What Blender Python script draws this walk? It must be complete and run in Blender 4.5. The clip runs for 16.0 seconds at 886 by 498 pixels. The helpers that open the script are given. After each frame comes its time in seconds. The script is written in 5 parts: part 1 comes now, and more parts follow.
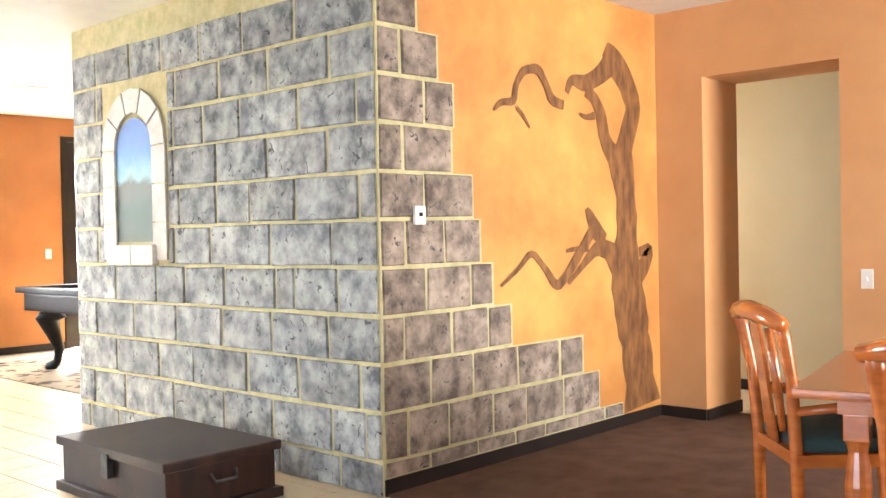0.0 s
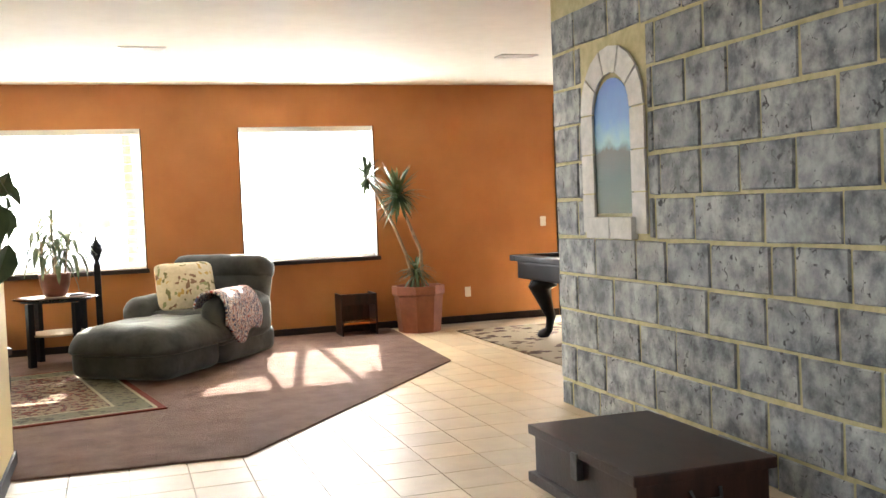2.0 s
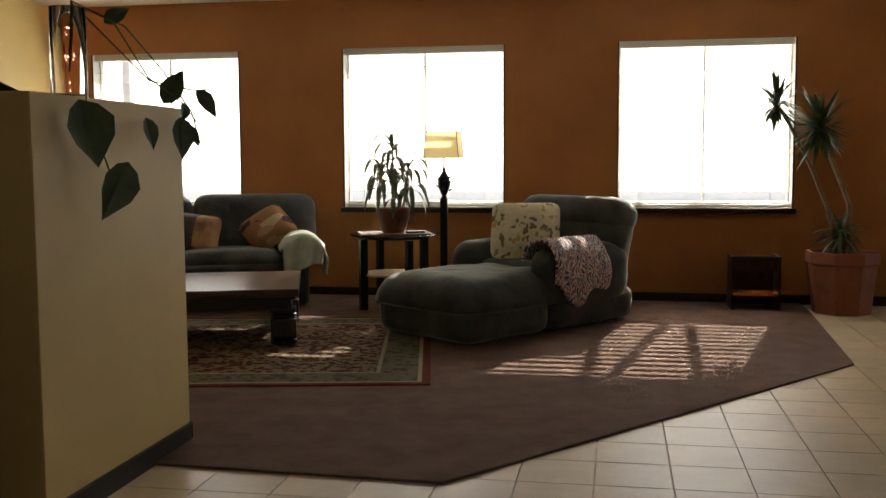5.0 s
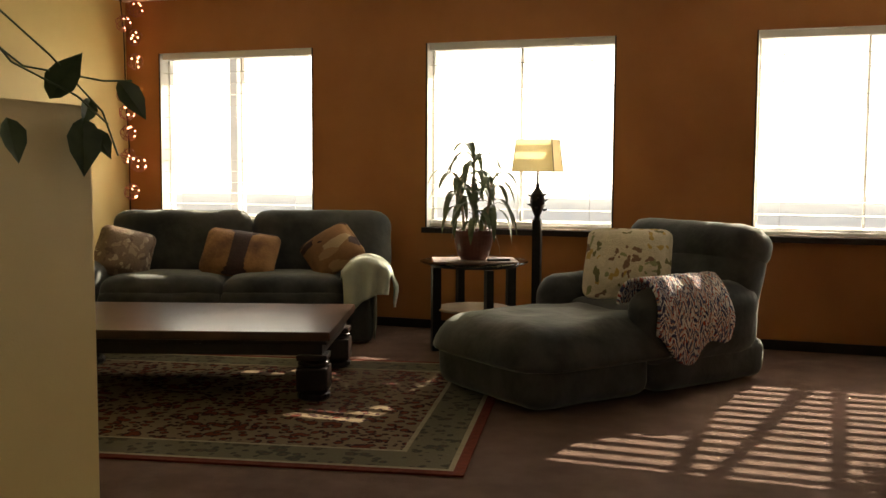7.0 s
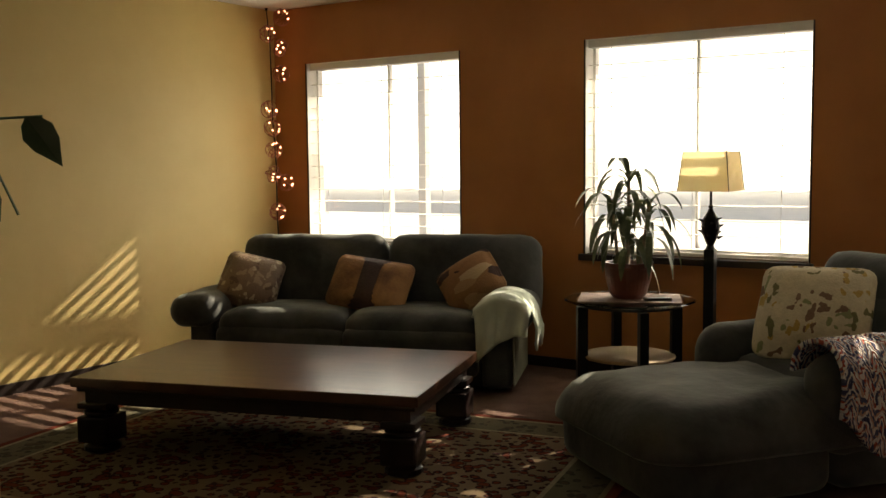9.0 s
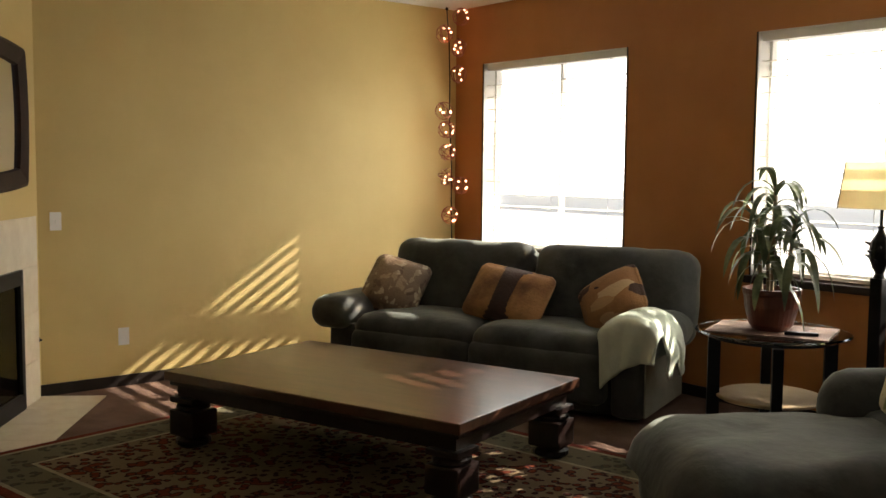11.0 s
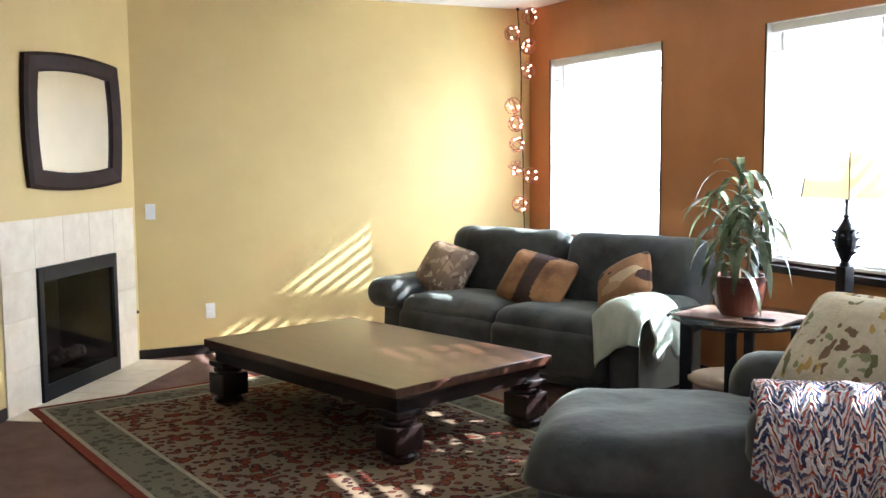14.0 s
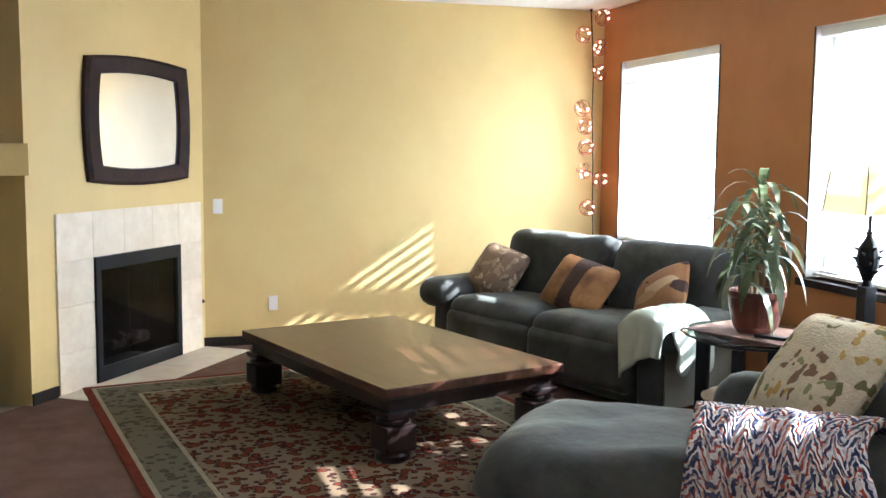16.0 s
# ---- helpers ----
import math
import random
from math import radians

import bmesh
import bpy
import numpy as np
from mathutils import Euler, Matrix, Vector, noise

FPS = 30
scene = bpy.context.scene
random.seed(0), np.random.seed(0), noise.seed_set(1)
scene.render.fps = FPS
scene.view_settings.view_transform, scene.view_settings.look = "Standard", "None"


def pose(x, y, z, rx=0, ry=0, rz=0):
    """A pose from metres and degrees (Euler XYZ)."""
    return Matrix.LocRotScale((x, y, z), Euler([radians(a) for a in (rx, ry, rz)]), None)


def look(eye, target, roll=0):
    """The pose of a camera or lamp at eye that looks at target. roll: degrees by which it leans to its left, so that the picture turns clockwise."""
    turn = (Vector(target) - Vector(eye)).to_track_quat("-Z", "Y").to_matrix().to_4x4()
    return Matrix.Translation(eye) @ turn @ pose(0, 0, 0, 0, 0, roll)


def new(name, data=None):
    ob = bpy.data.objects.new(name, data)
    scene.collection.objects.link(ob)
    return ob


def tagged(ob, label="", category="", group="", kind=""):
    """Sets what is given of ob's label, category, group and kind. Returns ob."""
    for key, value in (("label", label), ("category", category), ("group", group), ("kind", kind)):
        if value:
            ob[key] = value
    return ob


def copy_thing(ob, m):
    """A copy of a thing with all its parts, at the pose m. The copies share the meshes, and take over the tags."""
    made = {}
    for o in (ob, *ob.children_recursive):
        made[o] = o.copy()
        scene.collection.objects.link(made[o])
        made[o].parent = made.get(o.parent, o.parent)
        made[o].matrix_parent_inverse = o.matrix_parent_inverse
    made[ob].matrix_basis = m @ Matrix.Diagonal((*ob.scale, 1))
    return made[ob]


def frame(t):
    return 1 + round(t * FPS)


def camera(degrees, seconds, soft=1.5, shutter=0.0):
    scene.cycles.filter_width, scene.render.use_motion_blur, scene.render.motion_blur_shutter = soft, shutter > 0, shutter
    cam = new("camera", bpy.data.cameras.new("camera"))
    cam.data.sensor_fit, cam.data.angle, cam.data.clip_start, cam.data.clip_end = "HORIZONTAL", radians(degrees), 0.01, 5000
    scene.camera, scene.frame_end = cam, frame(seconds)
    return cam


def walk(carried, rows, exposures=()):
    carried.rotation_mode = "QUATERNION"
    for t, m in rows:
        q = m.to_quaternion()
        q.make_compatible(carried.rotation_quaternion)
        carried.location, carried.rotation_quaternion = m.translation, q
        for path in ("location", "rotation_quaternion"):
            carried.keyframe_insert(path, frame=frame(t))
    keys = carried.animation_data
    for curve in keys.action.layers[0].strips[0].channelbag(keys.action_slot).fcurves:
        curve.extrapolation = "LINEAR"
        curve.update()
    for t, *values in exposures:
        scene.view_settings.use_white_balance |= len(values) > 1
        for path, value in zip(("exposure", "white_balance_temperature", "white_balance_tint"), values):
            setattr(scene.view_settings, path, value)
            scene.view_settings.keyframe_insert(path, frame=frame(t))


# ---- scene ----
cam = camera(48.6, 16.0)
PATH = [
    (0, (3.618, -11.419, 1.31), (5.082, -10.057, 1.276), -1.2),
    (0.5, (3.675, -11.257, 1.306), (4.984, -9.746, 1.269), -1.4),
    (1, (3.73, -11.128, 1.286), (4.849, -9.47, 1.247), -1.5),
    (1.5, (3.924, -10.993, 1.346), (4.794, -9.194, 1.278), -2.0),
    (2, (4.114, -10.846, 1.375), (4.741, -8.949, 1.288), -2.3),
    (2.5, (4.422, -10.61, 1.384), (4.813, -8.651, 1.293), -1.8),
    (3, (4.574, -10.368, 1.307), (4.787, -8.381, 1.234), -0.7),
    (3.5, (4.907, -10.055, 1.32), (4.949, -8.057, 1.235), -0.4),
    (4, (5.097, -9.657, 1.305), (5.01, -7.661, 1.199), -0.5),
    (4.5, (5.306, -9.237, 1.328), (5.077, -7.255, 1.175), -0.5),
    (5, (5.407, -8.96, 1.269), (5.059, -6.999, 1.091), -0.3),
    (7.5, (5.692, -7.127, 1.352), (4.951, -5.277, 1.191), 0.1),
    (8, (5.745, -6.825, 1.407), (4.899, -5.021, 1.235), -0.4),
    (8.5, (5.775, -6.538, 1.446), (4.804, -4.798, 1.267), -0.9),
    (9, (5.814, -6.256, 1.461), (4.717, -4.592, 1.293), -0.6),
    (9.5, (5.914, -5.882, 1.438), (4.669, -4.324, 1.287), 0.0),
    (10, (6.025, -5.627, 1.464), (4.641, -4.191, 1.304), 0.5),
    (11.2, (6.48, -5.12, 1.49), (4.90, -3.94, 1.325), 0.4),
    (11.9, (6.80, -4.72, 1.52), (5.08, -3.76, 1.345), 0.1),
    (12.5, (7.065, -4.683, 1.543), (5.295, -3.771, 1.361), -0.2),
    (13, (7.238, -4.588, 1.536), (5.457, -3.696, 1.355), -0.2),
    (13.5, (7.415, -4.517, 1.548), (5.627, -3.641, 1.356), -0.4),
    (14, (7.569, -4.418, 1.537), (5.767, -3.57, 1.344), -0.5),
    (14.5, (7.728, -4.378, 1.573), (5.919, -3.549, 1.375), -0.6),
    (15, (7.93, -4.231, 1.569), (6.089, -3.47, 1.394), -0.2),
    (15.5, (7.971, -4.059, 1.571), (6.103, -3.375, 1.364), 0.6),
    (16, (7.888, -3.7, 1.589), (5.976, -3.15, 1.386), 0.5),
]
# ---- exposure ----
EXPOSURES = [(0.0, 5.0, 6100, 10), (0.5, 4.8, 6100, 10), (0.9, 4.75, 6100, 10), (1.3, 4.3, 6200, 10), (2.0, 3.75, 6300, 10), (2.5, 2.75, 6400, 10), (3.0, 2.15, 6500, 10), (3.6, 1.9, 6500, 10), (4.4, 1.45, 6600, 10), (5.2, 1.4, 7000, 10),
             (7.5, 1.35, 8000, 10), (8.8, 0.9, 7900, 10), (10.2, 0.85, 7900, 10), (12.3, 2.72, 5250, 10), (16.0, 2.82, 5250, 10)]
walk(cam, [(t, look(eye, target, roll)) for t, eye, target, roll in PATH], EXPOSURES)

# ---- world and light ----
SUN_DIR = Vector((-0.235, -1.0, -0.658)).normalized()
world = bpy.data.worlds.new("world")
scene.world = world
world.use_nodes = True
wt = world.node_tree
wt.nodes.clear()
sky = wt.nodes.new("ShaderNodeTexSky")
sky.sky_type = "NISHITA"
sky.sun_disc = False
sky.sun_elevation = math.asin(-SUN_DIR.z)
sky.sun_rotation = math.atan2(-SUN_DIR.x, -SUN_DIR.y)
bgn = wt.nodes.new("ShaderNodeBackground")
bgn.inputs["Strength"].default_value = 0.065
wo = wt.nodes.new("ShaderNodeOutputWorld")
wt.links.new(sky.outputs[0], bgn.inputs[0])
wt.links.new(bgn.outputs[0], wo.inputs[0])

sun = new("sun", bpy.data.lights.new("sun", "SUN"))
sun.data.energy = 5.0
sun.data.angle = radians(0.28)
sun.data.color = (1.0, 0.94, 0.84)
sun.matrix_world = look((8, 10, 8), Vector((8, 10, 8)) + SUN_DIR)


def window_light(name, x, y, z, w, h, toward, power, color):
    lamp = new(name, bpy.data.lights.new(name, "AREA"))
    lamp.data.shape = "RECTANGLE"
    lamp.data.size, lamp.data.size_y, lamp.data.energy, lamp.data.color = w, h, power, color
    lamp.matrix_world = look((x, y, z), (x + toward[0], y + toward[1], z + toward[2]))
    return lamp


DAY = (0.93, 0.97, 1.0)
WX = [(0.353, 1.85), (2.88, 4.385), (5.413, 6.911)]
W_BOT, W_TOP, CEIL = 0.842, 2.318, 2.78
for wa, wb in WX:
    window_light("window_daylight", (wa + wb) / 2, -0.03, 1.58, 1.45, 1.4, (0, -1, -0.15), 3.9, DAY)
window_light("door_daylight", 9.68, -0.03, 1.3, 0.7, 2.1, (0, -1, -0.1), 3.9, DAY)
window_light("rear_window_daylight", 3.2, -14.0, 1.5, 3.0, 1.6, (0, 1, 0), 0.75, (1.0, 0.97, 0.92))
side = window_light("side_window_daylight", 0.2, -10.2, 1.2, 2.4, 1.8, (1, 0.12, -0.1), 2.1, (0.82, 0.90, 1.0))
side.data.spread = radians(100)
# Unseen fill lamp, narrow spread, added to brighten the mural wall.
dining = window_light("dining_fill", 8.6, -14.2, 1.5, 1.6, 1.4, (0, 1, 0), 4.2, (1.0, 0.96, 0.9))
dining.data.spread = radians(80)
# Fill lamp added out of sight to lift the hallway behind the opening.
window_light("hall_fill", 10.4, -6.7, 1.6, 0.8, 1.2, (0, -1, -0.1), 1.25, (1.0, 0.96, 0.88))


# ---- materials ----
def mat(name, a, b=None, scale=4.0, rough=0.6, bump=0.0, bscale=60.0, metal=0.0, spec=0.5, detail=6.0, stretch=(1, 1, 1), vary=0.0, coat=0.0):
    m = bpy.data.materials.new(name)
    m.use_nodes = True
    nt = m.node_tree
    p = nt.nodes["Principled BSDF"]
    p.inputs["Roughness"].default_value = rough
    p.inputs["Metallic"].default_value = metal
    p.inputs["Specular IOR Level"].default_value = spec
    p.inputs["Coat Weight"].default_value = coat
    p.inputs["Coat Roughness"].default_value = 0.15
    b = b or tuple(c * 0.8 for c in a)
    tc = nt.nodes.new("ShaderNodeTexCoord")
    mp = nt.nodes.new("ShaderNodeMapping")
    mp.inputs["Scale"].default_value = stretch
    nt.links.new(tc.outputs["Object"], mp.inputs[0])
    n1 = nt.nodes.new("ShaderNodeTexNoise")
    n1.inputs["Scale"].default_value = scale
    n1.inputs["Detail"].default_value = detail
    n1.inputs["Roughness"].default_value = 0.6
    nt.links.new(mp.outputs[0], n1.inputs[0])
    if vary:
        oj = nt.nodes.new("ShaderNodeObjectInfo")
        sc = nt.nodes.new("ShaderNodeMath")
        sc.operation = "MULTIPLY"
        sc.inputs[1].default_value = 57.0
        nt.links.new(oj.outputs["Random"], sc.inputs[0])
        nt.links.new(sc.outputs[0], mp.inputs["Location"])
    ramp = nt.nodes.new("ShaderNodeValToRGB")
    ramp.color_ramp.elements[0].position, ramp.color_ramp.elements[1].position = 0.35, 0.65
    ramp.color_ramp.elements[0].color, ramp.color_ramp.elements[1].color = (*b, 1), (*a, 1)
    nt.links.new(n1.outputs[0], ramp.inputs[0])
    out = ramp.outputs[0]
    if vary:
        oi = nt.nodes.new("ShaderNodeObjectInfo")
        mr = nt.nodes.new("ShaderNodeMapRange")
        mr.inputs["To Min"].default_value, mr.inputs["To Max"].default_value = 1 - vary, 1 + vary
        nt.links.new(oi.outputs["Random"], mr.inputs[0])
        mx = nt.nodes.new("ShaderNodeMix")
        mx.data_type, mx.blend_type = "RGBA", "MULTIPLY"
        mx.inputs[0].default_value = 1
        nt.links.new(out, mx.inputs[6])
        nt.links.new(mr.outputs[0], mx.inputs[7])
        out = mx.outputs[2]
    nt.links.new(out, p.inputs["Base Color"])
    if bump:
        n2 = nt.nodes.new("ShaderNodeTexNoise")
        n2.inputs["Scale"].default_value = bscale
        n2.inputs["Detail"].default_value = 4
        nt.links.new(mp.outputs[0], n2.inputs[0])
        bp = nt.nodes.new("ShaderNodeBump")
        bp.inputs["Strength"].default_value = bump
        bp.inputs["Distance"].default_value = 0.01
        nt.links.new(n2.outputs[0], bp.inputs["Height"])
        nt.links.new(bp.outputs[0], p.inputs["Normal"])
    return m


def glow(name, color, strength):
    m = bpy.data.materials.new(name)
    m.use_nodes = True
    p = m.node_tree.nodes["Principled BSDF"]
    p.inputs["Base Color"].default_value = (*color, 1)
    p.inputs["Emission Color"].default_value = (*color, 1)
    p.inputs["Emission Strength"].default_value = strength
    return m


def glass(name, color=(1, 1, 1), rough=0.0):
    m = bpy.data.materials.new(name)
    m.use_nodes = True
    p = m.node_tree.nodes["Principled BSDF"]
    p.inputs["Base Color"].default_value = (*color, 1)
    p.inputs["Roughness"].default_value = rough
    p.inputs["Transmission Weight"].default_value = 1.0
    return m


M = {}
M["orange"] = mat("orange_wall_paint", (0.42, 0.17, 0.045), (0.36, 0.135, 0.034), 1.6, 0.62, 0.12, 90)
M["yellow"] = mat("yellow_wall_paint", (0.62, 0.47, 0.19), (0.57, 0.42, 0.16), 1.2, 0.6, 0.1, 110)
M["peach"] = mat("peach_wall_paint", (0.66, 0.36, 0.16), (0.58, 0.30, 0.12), 1.5, 0.6, 0.1, 90)
M["mural"] = mat("mural_orange_glaze", (0.63, 0.345, 0.09), (0.47, 0.20, 0.048), 1.6, 0.6, 0.1, 60)
M["beige"] = mat("beige_wall_paint", (0.55, 0.47, 0.28), (0.50, 0.42, 0.24), 1.0, 0.65, 0.1, 90)
M["ceiling"] = mat("white_ceiling_texture", (0.80, 0.77, 0.70), (0.76, 0.73, 0.66), 6, 0.85, 0.35, 120)
M["white"] = mat("white_plastic", (0.82, 0.81, 0.78), (0.78, 0.77, 0.74), 3, 0.4)
M["carpet"] = mat("taupe_carpet_pile", (0.19, 0.115, 0.085), (0.135, 0.08, 0.06), 5, 0.95, 0.9, 420, spec=0.1, detail=10)
M["tile"] = mat("cream_ceramic_tile", (0.60, 0.48, 0.31), (0.53, 0.41, 0.26), 5, 0.42, 0.06, 40, vary=0.06)
M["grout"] = mat("tan_grout", (0.55, 0.45, 0.30), (0.47, 0.38, 0.26), 20, 0.9, 0.3, 200)
M["base"] = mat("dark_brown_baseboard", (0.022, 0.014, 0.011), (0.015, 0.01, 0.008), 8, 0.5, spec=0.25)
M["mortar"] = mat("cream_mortar", (0.56, 0.51, 0.29), (0.42, 0.38, 0.20), 14, 0.85, 0.3, 70)
M["darkwood"] = mat("near_black_stained_wood", (0.013, 0.006, 0.005), (0.007, 0.0035, 0.003), 6, 0.35, 0.08, 60, stretch=(1, 8, 1), spec=0.3, coat=0.08)
M["tabletop"] = mat("brown_stained_table_top", (0.075, 0.031, 0.017), (0.035, 0.014, 0.008), 3, 0.30, 0.03, 60, stretch=(1, 9, 1), spec=0.4, coat=0.18)
M["suede"] = mat("grey_green_microfibre", (0.078, 0.080, 0.074), (0.036, 0.038, 0.035), 3.6, 0.85, 0.6, 11, spec=0.25)
sp_ = M["suede"].node_tree.nodes["Principled BSDF"]
sp_.inputs["Sheen Weight"].default_value = 0.35
sp_.inputs["Sheen Roughness"].default_value = 0.4
sp_.inputs["Sheen Tint"].default_value = (0.75, 0.8, 0.7, 1)
M["suedeside"] = mat("pale_beige_microfibre_side", (0.24, 0.23, 0.18), (0.18, 0.17, 0.13), 4, 0.85, 0.3, 40, spec=0.2)
M["orangewood"] = mat("orange_cherry_wood", (0.50, 0.15, 0.03), (0.36, 0.09, 0.018), 5, 0.22, 0.05, 60, stretch=(1, 1, 6), coat=0.3)
M["chestwood"] = mat("dark_red_brown_wood", (0.035, 0.013, 0.008), (0.012, 0.005, 0.004), 3, 0.4, 0.1, 50, stretch=(5, 1, 1), spec=0.25, coat=0.05)
M["black"] = mat("black_paint", (0.008, 0.008, 0.009), (0.005, 0.005, 0.006), 8, 0.4, spec=0.2)
M["terracotta"] = mat("terracotta_clay", (0.32, 0.11, 0.055), (0.23, 0.075, 0.038), 6, 0.6, 0.2, 60)
M["brownglaze"] = mat("brown_red_glazed_pot", (0.17, 0.055, 0.035), (0.11, 0.035, 0.022), 7, 0.3, 0.1, 40)
M["soil"] = mat("dark_potting_soil", (0.04, 0.028, 0.02), (0.02, 0.014, 0.01), 40, 0.95, 0.8, 120)
M["leaf"] = mat("green_leaf", (0.085, 0.13, 0.05), (0.05, 0.085, 0.03), 8, 0.38, 0.1, 60)
M["leafstripe"] = mat("striped_dracaena_leaf", (0.17, 0.20, 0.09), (0.05, 0.08, 0.03), 16, 0.35, stretch=(1, 1, 0.5))
M["bark"] = mat("pale_tan_cane", (0.36, 0.27, 0.16), (0.24, 0.17, 0.10), 20, 0.8, 0.4, 60)
M["shade"] = mat("cream_lamp_fabric", (0.75, 0.62, 0.38), (0.70, 0.56, 0.33), 12, 0.8, 0.2, 200)
shn = M["shade"].node_tree
tr_ = shn.nodes.new("ShaderNodeBsdfTranslucent")
tr_.inputs[0].default_value = (0.92, 0.86, 0.66, 1)
ms_ = shn.nodes.new("ShaderNodeMixShader")
ms_.inputs[0].default_value = 0.6
so_ = [n for n in shn.nodes if n.type == "OUTPUT_MATERIAL"][0]
shn.links.new(shn.nodes["Principled BSDF"].outputs[0], ms_.inputs[1])
shn.links.new(tr_.outputs[0], ms_.inputs[2])
shn.links.new(ms_.outputs[0], so_.inputs[0])
M["limestone"] = mat("cream_stone_tile", (0.70, 0.62, 0.49), (0.62, 0.53, 0.40), 9, 0.42, 0.08, 60, vary=0.05)
M["mirror"] = mat("mirror_silver", (0.93, 0.93, 0.92), (0.92, 0.92, 0.91), 1, 0.015, metal=1.0)
M["glass"] = glass("clear_glass")
M["vaseglass"] = glass("thin_clear_glass")
M["vaseglass"].node_tree.nodes["Principled BSDF"].inputs["IOR"].default_value = 1.08
M["framewood"] = mat("dark_mahogany_frame", (0.03, 0.012, 0.008), (0.015, 0.007, 0.005), 8, 0.5, 0.05, 60, spec=0.15)
M["fireglass"] = glass("smoked_fire_glass", (0.4, 0.4, 0.4))
M["fireglass"].node_tree.nodes["Principled BSDF"].inputs["IOR"].default_value = 1.15
M["greenglass"] = glass("green_tinted_glass", (0.78, 0.92, 0.86))
M["iron"] = mat("dark_iron", (0.10, 0.10, 0.10), (0.05, 0.05, 0.05), 12, 0.5, metal=0.8)
M["steel"] = mat("brushed_steel", (0.5, 0.5, 0.5), (0.42, 0.42, 0.42), 10, 0.3, metal=1.0)


def rug_mat(name, field_a, field_b, field_c, scale, offset=0.0):
    m = mat(name, field_a, field_b, scale, 0.95, 0.9, 300, spec=0.1)
    nt = m.node_tree
    p = nt.nodes["Principled BSDF"]
    ramp = [n for n in nt.nodes if n.type == "VALTORGB"][0]
    ramp.color_ramp.interpolation = "CONSTANT"
    ramp.color_ramp.elements[0].position = 0.0
    ramp.color_ramp.elements[1].position = 0.52 + offset
    e = ramp.color_ramp.elements.new(0.44 + offset)
    e.color = (*field_c, 1)
    vor = nt.nodes.new("ShaderNodeTexVoronoi")
    vor.inputs["Scale"].default_value = scale * 2.2
    tc = [n for n in nt.nodes if n.type == "TEX_COORD"][0]
    nt.links.new(tc.outputs["Object"], vor.inputs["Vector"])
    n1 = [n for n in nt.nodes if n.type == "TEX_NOISE" and n.outputs[0].is_linked and n.outputs[0].links[0].to_node == ramp][0]
    mix = nt.nodes.new("ShaderNodeMath")
    mix.operation = "MULTIPLY_ADD"
    nt.links.new(vor.outputs["Distance"], mix.inputs[0])
    mix.inputs[1].default_value = 0.45
    sub = nt.nodes.new("ShaderNodeMath")
    sub.operation = "MULTIPLY"
    sub.inputs[1].default_value = 0.72
    nt.links.new(n1.outputs[0], sub.inputs[0])
    nt.links.new(sub.outputs[0], mix.inputs[2])
    nt.links.new(mix.outputs[0], ramp.inputs[0])
    return m


M["rugfield"] = rug_mat("rug_field_red_cream", (0.19, 0.135, 0.08), (0.13, 0.026, 0.010), (0.03, 0.009, 0.008), 9, 0.05)
M["rugborder"] = rug_mat("rug_border_sage", (0.13, 0.115, 0.07), (0.085, 0.06, 0.038), (0.055, 0.05, 0.035), 8)
M["rugred"] = mat("rug_edge_red", (0.16, 0.03, 0.015), (0.11, 0.02, 0.01), 30, 0.95, 0.8, 300, spec=0.1)
M["rugcream"] = mat("rug_cream_line", (0.34, 0.29, 0.19), (0.26, 0.22, 0.14), 30, 0.95, 0.8, 300, spec=0.1)
M["poolrug"] = rug_mat("rug_brown_swirl", (0.36, 0.29, 0.2), (0.07, 0.045, 0.035), (0.14, 0.09, 0.06), 3.2)


# ---- mesh helpers ----
def part(name, bm, material, parent=None, label="", smooth=False):
    me = bpy.data.meshes.new(name)
    bm.to_mesh(me)
    bm.free()
    me.materials.append(material)
    if smooth:
        for f in me.polygons:
            f.use_smooth = True
    ob = new(name, me)
    ob.parent = parent
    if label:
        tagged(ob, label)
    return ob


def thing(name, m, label, category, group=""):
    ob = new(name)
    ob.matrix_world = m
    ob.empty_display_size = 0.1
    return tagged(ob, label, category, group)


def box(bm, x0, x1, y0, y1, z0, z1, m=None, bevel=0.0):
    res = bmesh.ops.create_cube(bm, size=1.0)
    vs = res["verts"]
    for v in vs:
        v.co = Vector(((x0 + x1) / 2 + v.co.x * (x1 - x0), (y0 + y1) / 2 + v.co.y * (y1 - y0), (z0 + z1) / 2 + v.co.z * (z1 - z0)))
    if bevel:
        es = list({e for v in vs for e in v.link_edges})
        r = bmesh.ops.bevel(bm, geom=es, offset=bevel, segments=2, affect="EDGES", profile=0.7)
        vs = list({v for f in r["faces"] for v in f.verts} | {v for v in vs if v.is_valid})
    if m is not None:
        bmesh.ops.transform(bm, matrix=m, verts=vs)
    return bm


def boxes(*specs, bevel=0.0):
    bm = bmesh.new()
    for s in specs:
        box(bm, *s, bevel=bevel)
    return bm


def prism(bm, pts, z0, z1):
    lo = [bm.verts.new((x, y, z0)) for x, y in pts]
    hi = [bm.verts.new((x, y, z1)) for x, y in pts]
    bm.faces.new(hi)
    bm.faces.new(lo[::-1])
    n = len(pts)
    for i in range(n):
        bm.faces.new((lo[i], lo[(i + 1) % n], hi[(i + 1) % n], hi[i]))
    bmesh.ops.recalc_face_normals(bm, faces=bm.faces)
    return bm


